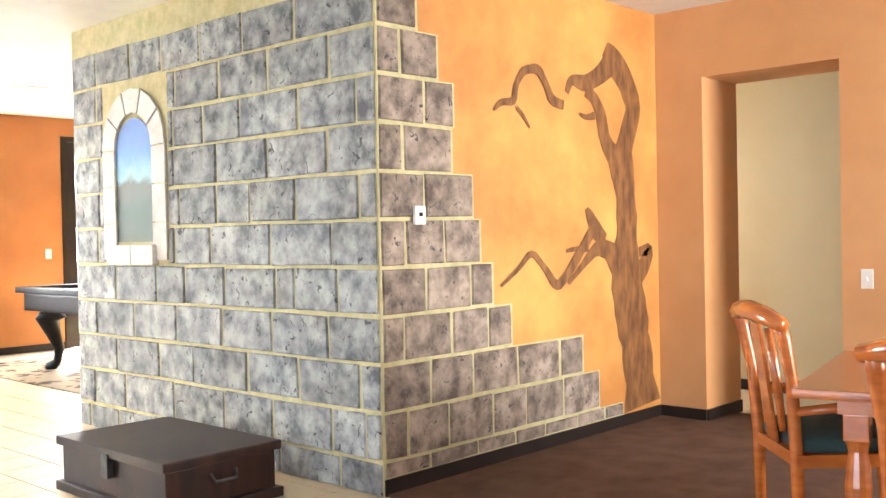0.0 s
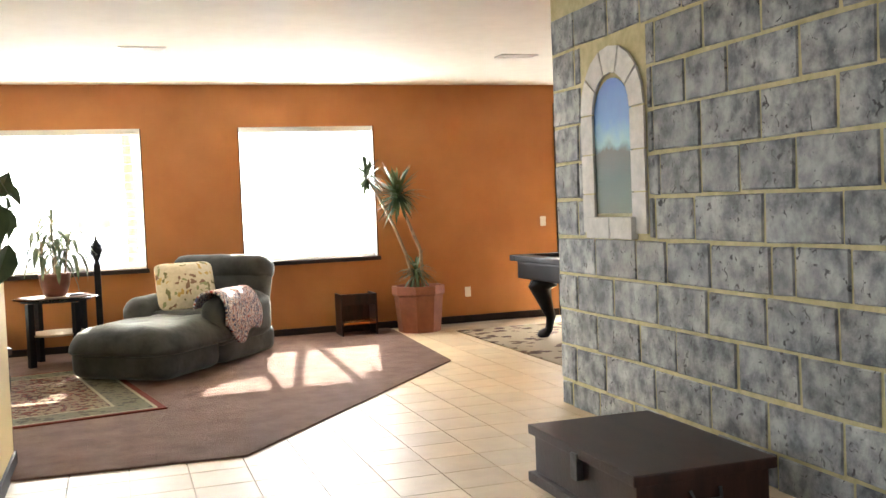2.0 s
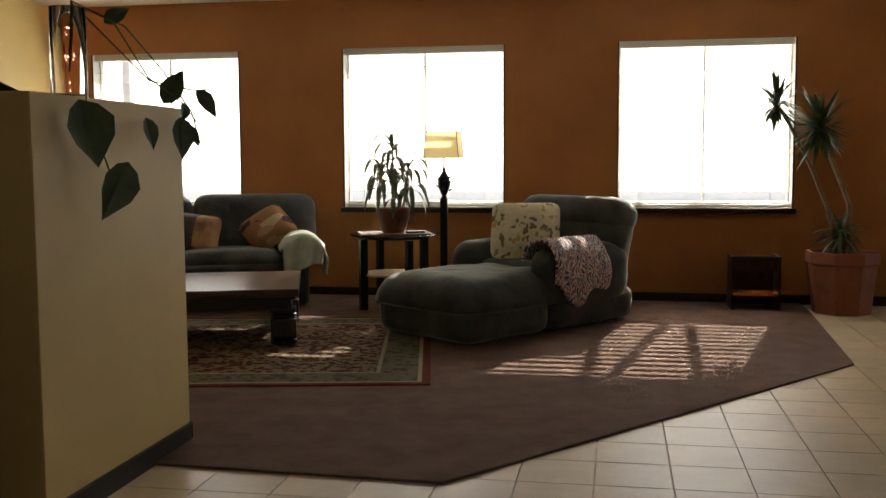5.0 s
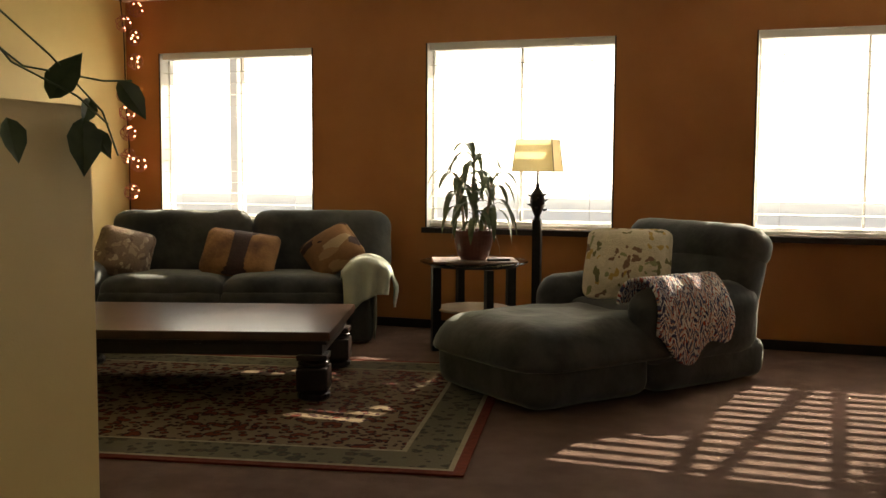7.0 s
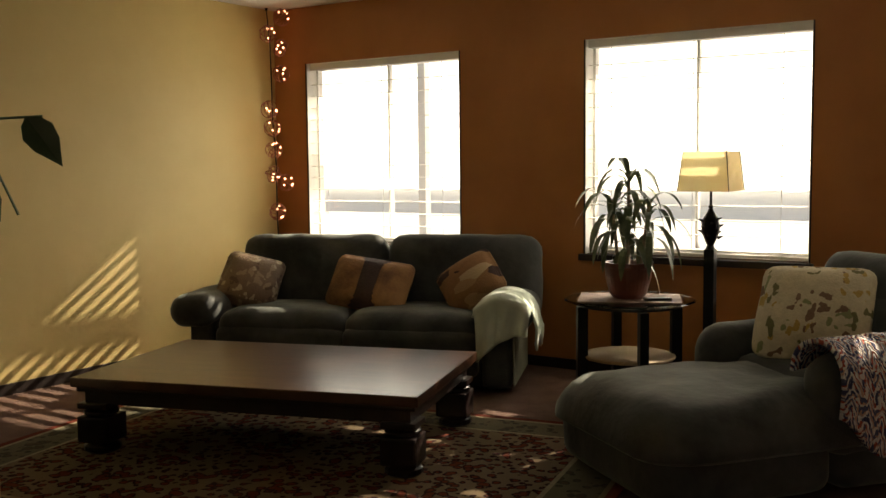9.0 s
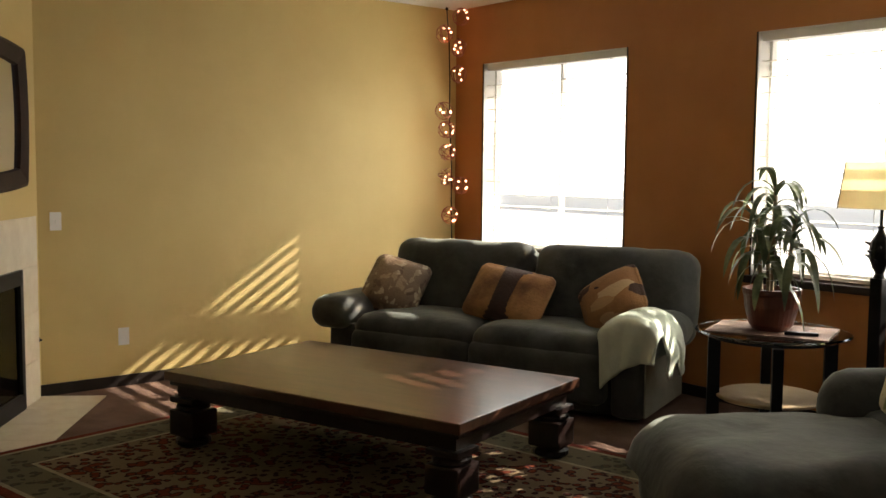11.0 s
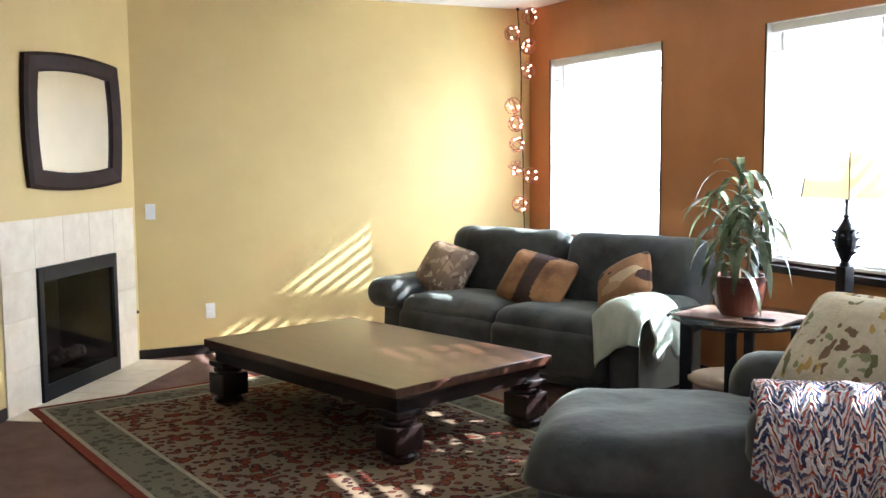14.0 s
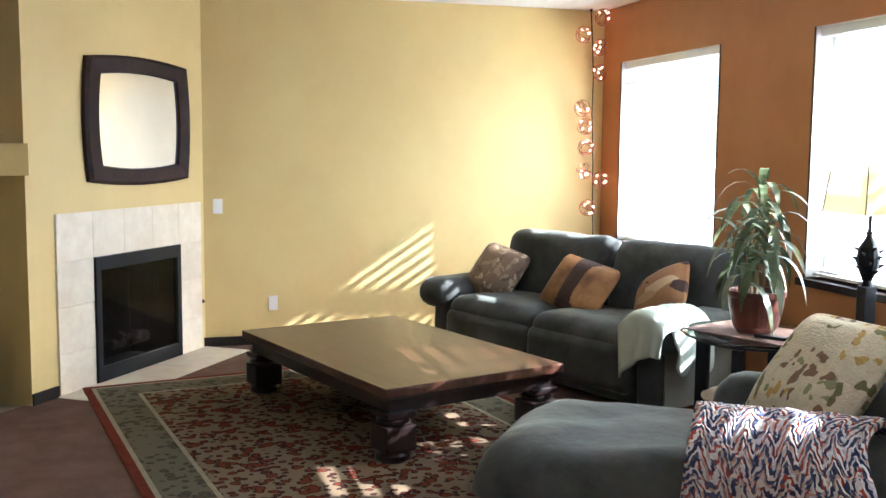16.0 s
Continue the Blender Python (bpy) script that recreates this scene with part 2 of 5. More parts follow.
def lathe(bm, profile, seg=24, cx=0.0, cy=0.0, sq=None):
    rings = []
    for r, z in profile:
        ring = []
        for i in range(seg):
            a = 2 * math.pi * (i + 0.5) / seg
            ring.append(bm.verts.new((cx + r * math.cos(a), cy + r * math.sin(a), z)))
        rings.append(ring)
    for a, b in zip(rings, rings[1:]):
        for i in range(seg):
            bm.faces.new((a[i], a[(i + 1) % seg], b[(i + 1) % seg], b[i]))
    bm.faces.new(rings[0][::-1])
    bm.faces.new(rings[-1])
    return bm


def tube(bm, pts, radii, seg=8, flat=1.0):
    pts = [Vector(p) for p in pts]
    rings = []
    for i, p in enumerate(pts):
        d = (pts[min(i + 1, len(pts) - 1)] - pts[max(i - 1, 0)]).normalized()
        ref = Vector((0, 0, 1)) if abs(d.z) < 0.9 else Vector((1, 0, 0))
        s = d.cross(ref).normalized()
        u = s.cross(d).normalized()
        r = radii[i] if isinstance(radii, (list, tuple)) else radii
        rings.append([bm.verts.new(p + r * (math.cos(2 * math.pi * k / seg) * s + flat * math.sin(2 * math.pi * k / seg) * u)) for k in range(seg)])
    for a, b in zip(rings, rings[1:]):
        for k in range(seg):
            bm.faces.new((a[k], a[(k + 1) % seg], b[(k + 1) % seg], b[k]))
    bm.faces.new(rings[0][::-1])
    bm.faces.new(rings[-1])
    bmesh.ops.recalc_face_normals(bm, faces=bm.faces)
    return bm


def puffy(bm, sx, sy, sz, r, m=None, n=9, crown=0.0, wrinkle=0.0, seed=0.0, pinch=0.0):
    """A soft upholstered block: a rounded box of full size sx, sy, sz, crowned on its broad faces, with slight wrinkles."""
    hx, hy, hz = sx / 2 - r, sy / 2 - r, sz / 2 - r
    verts = {}

    def vert(i, j, k):
        key = (i, j, k)
        if key not in verts:
            p = Vector((2 * i / n - 1, 2 * j / n - 1, 2 * k / n - 1))
            q = Vector([math.copysign(abs(c) ** 0.8, c) for c in p])
            full = Vector((q.x * sx / 2, q.y * sy / 2, q.z * sz / 2))
            inner = Vector((max(-hx, min(hx, full.x)), max(-hy, min(hy, full.y)), max(-hz, min(hz, full.z))))
            d = full - inner
            if d.length > 1e-6:
                full = inner + d.normalized() * r
            cr = crown * (1 - p.x ** 2) * (1 - p.y ** 2)
            full.z += cr * (1 if p.z > 0 else -1) * abs(p.z)
            if pinch:
                f = 1 - pinch * (abs(p.x * p.y)) ** 2 * 0.5
                full.z *= f * (1 - pinch * (abs(p.x) ** 3 + abs(p.y) ** 3 - abs(p.x * p.y) ** 3) * 0.8)
            if wrinkle:
                w = noise.noise(full * 6 + Vector((seed, seed * 2, 0)))
                w2 = noise.noise(Vector((full.x * 18, full.y * 5, full.z * 9)) + Vector((seed, 0, seed)))
                full += (full.normalized() if full.length else full) * wrinkle * (w + 0.5 * w2)
            verts[key] = bm.verts.new(full if m is None else m @ full)
        return verts[key]

    for a in range(n):
        for b in range(n):
            for side in (0, n):
                quads = (((a, b, side), (a + 1, b, side), (a + 1, b + 1, side), (a, b + 1, side)),
                         ((a, side, b), (a + 1, side, b), (a + 1, side, b + 1), (a, side, b + 1)),
                         ((side, a, b), (side, a + 1, b), (side, a + 1, b + 1), (side, a, b + 1)))
                for q in quads:
                    bm.faces.new([vert(*c) for c in q])
    bmesh.ops.recalc_face_normals(bm, faces=bm.faces)
    return bm


def structure(name, bm, material, label=""):
    return tagged(part(name, bm, material), label, kind="structure")


# ---- the room ----
structure("floor", boxes((-0.6, 12.2, -14.6, 0.25, -0.12, -0.012)), M["grout"], "tan grouted floor slab under tile and carpet")
structure("ceiling", boxes((-0.6, 12.2, -14.6, 0.25, CEIL, CEIL + 0.15)), M["ceiling"], "off-white textured plaster ceiling")

bm = bmesh.new()
edges = [-0.2] + [c for w in WX for c in w] + [9.22, 10.15, 12.0]
for i in range(0, len(edges), 2):
    box(bm, edges[i], edges[i + 1], 0, 0.2, 0, CEIL)
for wa, wb in WX:
    box(bm, wa, wb, 0, 0.2, 0, W_BOT)
    box(bm, wa, wb, 0, 0.2, W_TOP, CEIL)
box(bm, 9.22, 10.15, 0, 0.2, 2.53, CEIL)
structure("wall_north", bm, M["orange"], "burnt orange painted wall with three square windows")
structure("wall_west", boxes((-0.2, 0, -3.6, 0, 0, CEIL)), M["yellow"], "mustard yellow painted wall")

DU, DN, D0 = Vector((0.824, -0.566, 0)), Vector((0.566, 0.824, 0)), Vector((0, -3.385, 0))
DM = Matrix.Translation(D0) @ Matrix(((DU.x, DN.x, 0, 0), (DU.y, DN.y, 0, 0), (0, 0, 1, 0), (0, 0, 0, 1)))
FB0, FB1, FBT = 0.36, 1.34, 0.86
bm = bmesh.new()
for s in ((-0.05, FB0, -0.5, 0, 0, CEIL), (FB1, 1.93, -0.5, 0, 0, CEIL), (FB0, FB1, -0.5, 0, FBT, CEIL)):
    box(bm, *s, m=DM)
structure("wall_fireplace", bm, M["yellow"], "mustard yellow corner fireplace wall")
structure("wall_alcove", boxes((0.7, 0.9, -7.2, -4.3, 0, CEIL), (0.9, 2.0, -7.4, -7.2, 0, CEIL)), M["yellow"], "mustard yellow alcove wall")
structure("alcove_shelf", boxes((0.9, 1.62, -7.2, -4.45, 1.41, 1.60)), M["yellow"], "thick yellow plaster shelf in the alcove")
structure("wall_half", boxes((1.9, 3.49, -5.97, -4.82, 0, 1.51), bevel=0.008), M["yellow"], "thick mustard yellow half-height wall")
structure("wall_south", boxes((-0.4, 12.2, -14.6, -14.4, 0, CEIL)), M["peach"], "peach painted end wall")
structure("wall_far_west", boxes((-0.4, -0.2, -14.4, -3.6, 0, CEIL)), M["yellow"], "mustard yellow painted side wall")

# pillar block with the painted stone faces
CX, CY, CN = 6.96, -7.88, -4.76
structure("wall_stone_block", boxes((CX, 9.61, CY, CN, 0, CEIL)), M["mural"], "orange glazed wall block")
OX = 9.61
OY0, OY1, OTOP = -9.14, -8.23, 2.31
structure("wall_east", boxes((OX, OX + 0.5, OY1, CY + 0.3, 0, CEIL), (OX, OX + 0.5, -14.4, OY0, 0, CEIL), (OX, OX + 0.5, OY0, OY1, OTOP, CEIL)), M["peach"], "peach painted wall with a plain opening")
structure("wall_hall", boxes((11.0, 11.2, -11, -6.5, 0, CEIL)), M["beige"], "beige painted hallway wall")
structure("wall_far_east", boxes((12.0, 12.2, -14.4, 0.2, 0, CEIL)), M["orange"], "burnt orange painted side wall")

# carpets
bm = bmesh.new()
prism(bm, [(0.0, 0.0), (7.0, 0.0), (7.0, -0.38), (6.86, -2.64), (4.745, -5.25), (3.5, -5.2), (3.5, -4.83), (2.0, -4.83), (1.66, -4.6), (0.0, -3.42)], -0.01, 0.012)
structure("carpet", bm, M["carpet"], "taupe wall-to-wall carpet with angled edge")
structure("carpet_dining", boxes((6.97, 9.62, -14.4, CY, -0.01, 0.012), (9.6, 10.0, OY0, OY1, -0.01, 0.011)), M["carpet"], "taupe dining area carpet")


def base_run(x0, y0, x1, y1, t=0.014, h=0.085):
    d = Vector((x1 - x0, y1 - y0, 0))
    a = math.atan2(d.y, d.x)
    bm = bmesh.new()
    box(bm, 0, d.length, -t, 0, 0.0, h, m=Matrix.Translation((x0, y0, 0)) @ Matrix.Rotation(a, 4, "Z"), bevel=0.003)
    return structure("baseboard", bm, M["base"], "near-black painted wooden baseboard")


base_run(0, 0, 9.15, 0)
base_run(0.0, -3.42, 0.0, 0)
base_run(3.49, -4.83, 3.49, -5.98, t=-0.014)
base_run(1.9, -5.97, 3.503, -5.97)
base_run(CX, CY, OX, CY)
base_run(OX, CY, OX, OY1)
base_run(OX, OY1, OX + 0.5, OY1)
base_run(OX, OY0, OX, -14.3)
base_run(11.0, -6.5, 11.0, -11)
p0, p1 = DM @ Vector((1.70, 0, 0)), DM @ Vector((1.93, 0, 0))
base_run(p1.x, p1.y, p0.x, p0.y)


# ---- windows ----
def window(n, wa, wb):
    w = tagged(new("window_%d" % n), "square vinyl window with dark wooden sill and white slat blind", kind="structure")
    w.location = (wa, 0, W_BOT)
    W, H = wb - wa, W_TOP - W_BOT
    part("window_frame", boxes((0, 0.022, 0.12, 0.18, 0, H), (W - 0.022, W, 0.12, 0.18, 0, H), (0.022, W - 0.022, 0.12, 0.18, 0, 0.05), (0.022, W - 0.022, 0.12, 0.18, H - 0.05, H), (W / 2 - 0.009, W / 2 + 0.009, 0.125, 0.175, 0.05, H - 0.05)), M["white"], w, "white vinyl frame")
    for k in (0, 1):
        pane = part("pane", boxes((0.022 + k * (W / 2 - 0.011), W / 2 - 0.011 + k * (W / 2 - 0.011), 0.147, 0.151, 0.05, H - 0.05)), M["glass"], w)
        pane.visible_shadow = False
    part("window_sill", boxes((-0.03, W + 0.03, -0.05, 0.12, -0.045, 0.0), bevel=0.004), M["base"], w, "near-black wooden sill")
    part("jamb_trim", boxes((-0.01, 0.0, -0.005, 0.0, 0, H), (W, W + 0.01, -0.005, 0.0, 0, H)), M["base"], w, "thin dark side trim")
    part("jamb_lining", boxes((0.0, 0.004, 0.001, 0.12, 0, H), (W - 0.004, W, 0.001, 0.12, 0, H), (0.004, W - 0.004, 0.001, 0.12, H - 0.004, H)), M["white"], w, "white painted reveal")
    b = tagged(new("window_blind"), "white horizontal slat blind, slats open, over a window", "blind", "white window blinds")
    b.location = (wa, 0, W_BOT)
    part("headrail", boxes((0.008, W - 0.008, 0.03, 0.085, H - 0.055, H - 0.002), bevel=0.003), M["white"], b)
    part("bottom_rail", boxes((0.012, W - 0.012, 0.04, 0.08, 0.012, 0.03), bevel=0.003), M["white"], b)
    cnt = int((H - 0.1) / PITCH)
    bm0 = bmesh.new()
    box(bm0, 0.012, W - 0.012, -0.036, 0.036, -0.0015, 0.0015, m=Matrix.Rotation(SLAT, 4, "X"))
    me = bpy.data.meshes.new("slat")
    bm0.to_mesh(me)
    bm0.free()
    me.materials.append(M["slat"])
    for k in range(cnt):
        s = new("slat", me)
        s.parent = b
        s.location = (0, 0.06, 0.055 + k * PITCH)
    for cx in (0.18, W / 2, W - 0.18):
        part("ladder_cord", boxes((cx - 0.002, cx + 0.002, 0.034, 0.037, 0.02, H - 0.05)), M["white"], b)


PITCH, SLAT = 0.096, radians(2)
M["slat"] = mat("white_blind_slat", (0.82, 0.80, 0.74), (0.79, 0.77, 0.71), 3, 0.5)
for n, (wa, wb) in enumerate(WX):
    window(3 - n, wa, wb)

# outside
structure("ground", boxes((-300, 300, 0.3, 500, -0.5, -0.3)), mat("pale_concrete_patio", (0.80, 0.78, 0.73), (0.74, 0.72, 0.67), 2, 0.9, 0.3, 30), "pale concrete ground outside")

# ---- glass door of the pool room ----
door = tagged(new("door_1"), "full glass patio door with dark frame", kind="structure")
part("door_frame", boxes((9.16, 9.24, -0.02, 0.15, 0, 2.56), (10.12, 10.2, -0.02, 0.15, 0, 2.56), (9.24, 10.12, -0.02, 0.15, 2.5, 2.56)), M["base"], door, "near-black door frame")
part("door_leaf", boxes((9.24, 9.36, 0.04, 0.09, 0.0, 2.5), (10.0, 10.12, 0.04, 0.09, 0, 2.5), (9.36, 10.0, 0.04, 0.09, 2.36, 2.5), (9.36, 10.0, 0.04, 0.09, 0, 0.25)), M["base"], door)
part("pane", boxes((9.36, 10.0, 0.06, 0.066, 0.25, 2.36)), M["glass"], door).visible_shadow = False


# ---- sofa ----
def T(x=0, y=0, z=0, rx=0, ry=0, rz=0):
    return pose(x, y, z, rx, ry, rz)


def upholstered(name, parent, sx, sy, sz, r, at, rot=(0, 0, 0), crown=0.0, wrinkle=0.008, seed=0.0, n=12, label=""):
    bm = bmesh.new()
    puffy(bm, sx, sy, sz, r, T(*at, *rot), n, crown, wrinkle, seed)
    return part(name, bm, M["suede"], parent, label, smooth=True)


SOFA = T(1.62, -0.93, 0.012, 0, 0, 22)
sofa = thing("sofa", SOFA, "grey-green microfibre reclining sofa with rolled arms", "sofa")
upholstered("base", sofa, 1.85, 0.82, 0.30, 0.04, (0, 0.03, 0.17), seed=1)
for i, sx in enumerate((-0.44, 0.44)):
    upholstered("seat_cushion", sofa, 0.90, 0.66, 0.22, 0.09, (sx, -0.12, 0.385), crown=0.03, seed=2 + i)
    upholstered("footrest_panel", sofa, 0.90, 0.16, 0.32, 0.07, (sx, -0.40, 0.25), crown=0.0, seed=4 + i)
    upholstered("back_cushion", sofa, 1.10, 0.28, 0.62, 0.13, (sx * 1.24 + 0.13, 0.28, 0.66), (-12, 0, 0), seed=6 + i, wrinkle=0.012)
for i, sx in enumerate((-1.02, 1.02)):
    upholstered("arm", sofa, 0.20, 0.84, 0.46, 0.05, (sx * 0.98, 0.01, 0.25), seed=8 + i)
    upholstered("arm_roll", sofa, 0.34, 0.90, 0.23, 0.112, (sx * 1.035, -0.05, 0.495), seed=10 + i, label="padded rounded arm top")

part("side_panel", boxes((1.105, 1.115, -0.38, 0.38, 0.04, 0.47), bevel=0.004), M["suedeside"], sofa, "paler beige outer side panel")

# ---- chaise ----
CH = T(4.70, -1.41, 0.012, 0, 0, -37.6)
chaise = thing("chaise_recliner", CH, "grey-green microfibre chaise recliner with long padded footrest", "armchair")
upholstered("base", chaise, 1.00, 0.98, 0.27, 0.09, (0, 0.28, 0.15), seed=21)
upholstered("footrest_base", chaise, 0.98, 0.86, 0.27, 0.09, (0, -0.65, 0.15), seed=22)


def footrest():
    """The long pad: rounded at the foot end in plan, domed on top, with shallow creases running along it."""
    bm = bmesh.new()
    nx, ny = 22, 26
    w, y0, y1 = 0.55, -1.15, -0.12

    def half(y):
        s = max(0.0, min(1.0, (y - y0) / 0.34))
        return w * (0.66 + 0.34 * math.sqrt(max(0.0, 1 - (1 - s) ** 2)))

    top, low = [], []
    for j in range(ny + 1):
        y = y0 + (y1 - y0) * j / ny
        rt, rl = [], []
        for i in range(nx + 1):
            u = 2 * i / nx - 1
            x = half(y) * math.sin(u * math.pi / 2) if abs(u) > 0.5 else half(y) * math.sin(u * math.pi / 2)
            a = abs(x) / half(y)
            ex = math.sqrt(max(0.0, 1 - max(0.0, (a - 0.55) / 0.45) ** 2))
            t = (y - y0) / 0.22
            ey = math.sqrt(max(0.0, 1 - (1 - min(1.0, t)) ** 2))
            crease = 0.010 * math.sin(x * 17 + y * 9 + 1.5 * noise.noise(Vector((x * 3, y * 3, 2)))) * ex * ey
            z = 0.25 + 0.205 * ex * ey + 0.012 * noise.noise(Vector((x * 5, y * 5, 4))) * ex + crease * 0.6 + 0.012 * (1 - a * a)
            rt.append(bm.verts.new((x, y, z)))
            rl.append(bm.verts.new((x * 0.98, y + 0.01 * (1 - ey), 0.25 - 0.04 * ex * ey - 0.004)))
        top.append(rt)
        low.append(rl)
    for g in (top, low):
        for j in range(ny):
            for i in range(nx):
                bm.faces.new((g[j][i], g[j][i + 1], g[j + 1][i + 1], g[j + 1][i]))
    rim_t = [top[0][i] for i in range(nx + 1)] + [top[j][nx] for j in range(1, ny + 1)] + [top[ny][i] for i in range(nx - 1, -1, -1)] + [top[j][0] for j in range(ny - 1, 0, -1)]
    rim_l = [low[0][i] for i in range(nx + 1)] + [low[j][nx] for j in range(1, ny + 1)] + [low[ny][i] for i in range(nx - 1, -1, -1)] + [low[j][0] for j in range(ny - 1, 0, -1)]
    for k in range(len(rim_t)):
        q = (k + 1) % len(rim_t)
        bm.faces.new((rim_t[k], rim_t[q], rim_l[q], rim_l[k]))
    bmesh.ops.recalc_face_normals(bm, faces=bm.faces)
    return bm


part("footrest", footrest(), M["suede"], chaise, smooth=True)
upholstered("seat", chaise, 0.76, 0.78, 0.22, 0.1, (0, 0.18, 0.375), crown=0.03, seed=23)
for i, sx in enumerate((-0.42, 0.42)):
    upholstered("arm", chaise, 0.28, 0.98, 0.43, 0.135, (sx, 0.18, 0.405), crown=0.02, seed=24 + i, wrinkle=0.014)
upholstered("back", chaise, 1.04, 0.30, 0.60, 0.14, (0.0, 0.60, 0.58), (-14, 0, 0), seed=27, wrinkle=0.012)
upholstered("headrest", chaise, 1.06, 0.34, 0.27, 0.13, (0.0, 0.645, 0.83), (-14, 0, 0), seed=28, wrinkle=0.016, label="rounded padded roll along the top of the back")

# ---- coffee table ----
ct = thing("coffee_table", T(2.25, -2.40, 0.022, 0, 0, 17.5), "low dark-stained wooden coffee table with turned block legs on the rug", "table")
CL, CW, CT = 1.84, 1.135, 0.395
part("tabletop", boxes((-CL / 2, CL / 2, -CW / 2, CW / 2, CT - 0.05, CT), bevel=0.008), M["tabletop"], ct)
part("top_moulding", boxes((-CL / 2 + 0.02, CL / 2 - 0.02, -CW / 2 + 0.02, CW / 2 - 0.02, CT - 0.075, CT - 0.052), bevel=0.008), M["darkwood"], ct)
part("apron", boxes((-CL / 2 + 0.05, CL / 2 - 0.05, -CW / 2 + 0.05, CW / 2 - 0.05, CT - 0.14, CT - 0.077)), M["darkwood"], ct)


def ct_leg():
    bm = bmesh.new()
    box(bm, -0.085, 0.085, -0.085, 0.085, CT - 0.165, CT - 0.135, bevel=0.008)
    lathe(bm, [(0.065, CT - 0.205), (0.088, CT - 0.195), (0.088, CT - 0.18), (0.065, CT - 0.165)], 16)
    box(bm, -0.088, 0.088, -0.088, 0.088, 0.055, CT - 0.205, bevel=0.014)
    lathe(bm, [(0.075, 0.0), (0.092, 0.012), (0.092, 0.035), (0.07, 0.055)], 16)
    return bm


for sx in (-1, 1):
    for sy in (-1, 1):
        part("leg", ct_leg(), M["darkwood"], ct).location = (sx * (CL / 2 - 0.105), sy * (CW / 2 - 0.105), 0)

# ---- rug ----
RUG = T(1.22, -4.22, 0.0, 0, 0, 10.7)
rug = thing("area_rug", RUG, "red and cream floral rug with sage border", "rug")
RL, RW = 3.22, 2.4


def ring(w0, w1, z0, z1):
    return boxes((w0, RL - w0, w0, w1, z0, z1), (w0, RL - w0, RW - w1, RW - w0, z0, z1), (w0, w1, w1, RW - w1, z0, z1), (RL - w1, RL - w0, w1, RW - w1, z0, z1))


part("red_edge", ring(0, 0.05, 0.012, 0.021), M["rugred"], rug, "dark red rug edge")
part("cream_line", ring(0.05, 0.075, 0.012, 0.0215), M["rugcream"], rug, "thin cream line")
part("border", ring(0.075, 0.30, 0.012, 0.022), M["rugborder"], rug, "sage green floral border")
part("inner_line", ring(0.30, 0.325, 0.012, 0.0215), M["rugcream"], rug, "thin cream line")
part("field", boxes((0.325, RL - 0.325, 0.325, RW - 0.325, 0.012, 0.022)), M["rugfield"], rug, "red and cream floral field")

# ---- fireplace ----
fp = thing("fireplace", DM, "black gas firebox with cream stone tile surround and flush hearth", "fireplace")
part("firebox", boxes((FB0, FB1, -0.45, -0.43, 0.0, FBT), (FB0, FB0 + 0.01, -0.43, 0.01, 0, FBT), (FB1 - 0.01, FB1, -0.43, 0.01, 0, FBT), (FB0, FB1, -0.43, 0.01, FBT - 0.01, FBT), (FB0, FB1, -0.43, 0.01, 0.0, 0.02)), M["black"], fp, "black metal firebox")
part("trim", boxes((FB0, FB0 + 0.05, 0.0, 0.03, 0.02, FBT), (FB1 - 0.05, FB1, 0.0, 0.03, 0.02, FBT), (FB0 + 0.05, FB1 - 0.05, 0.0, 0.03, FBT - 0.09, FBT), (FB0 + 0.05, FB1 - 0.05, 0.0, 0.03, 0.02, 0.12), bevel=0.003), M["black"], fp, "black metal trim")
part("pane", boxes((FB0 + 0.05, FB1 - 0.05, 0.008, 0.012, 0.12, FBT - 0.09)), M["fireglass"], fp)
bm = bmesh.new()
for k in range(5):
    x = FB0 + 0.2 + 0.14 * k
    tube(bm, [(x, -0.32, 0.12 + 0.03 * (k % 2)), (x + 0.12 * (-1) ** k, -0.15, 0.2), (x + 0.1, -0.08, 0.22 + 0.03 * (k % 3))], [0.035, 0.045, 0.03], 8)
part("log_set", bm, mat("grey_ceramic_logs", (0.06, 0.055, 0.05), (0.03, 0.028, 0.025), 12, 0.9, 0.5, 40), fp, "grey ceramic logs")

# ---- mirror ----
mir = thing("wall_mirror", DM @ T(0.81, 0.0, 1.76), "square mirror in wide dark bowed wooden frame", "mirror")


def bowed(w, h, bow, n=8):
    pts = []
    for a, b in (((-w, -h), (w, -h)), ((w, -h), (w, h)), ((w, h), (-w, h)), ((-w, h), (-w, -h))):
        for i in range(n):
            s = i / n
            x, z = a[0] + (b[0] - a[0]) * s, a[1] + (b[1] - a[1]) * s
            k = bow * 4 * s * (1 - s)
            x += math.copysign(k, x) if a[0] == b[0] else 0
            z += math.copysign(k, z) if a[1] == b[1] else 0
            pts.append((x, z))
    return pts


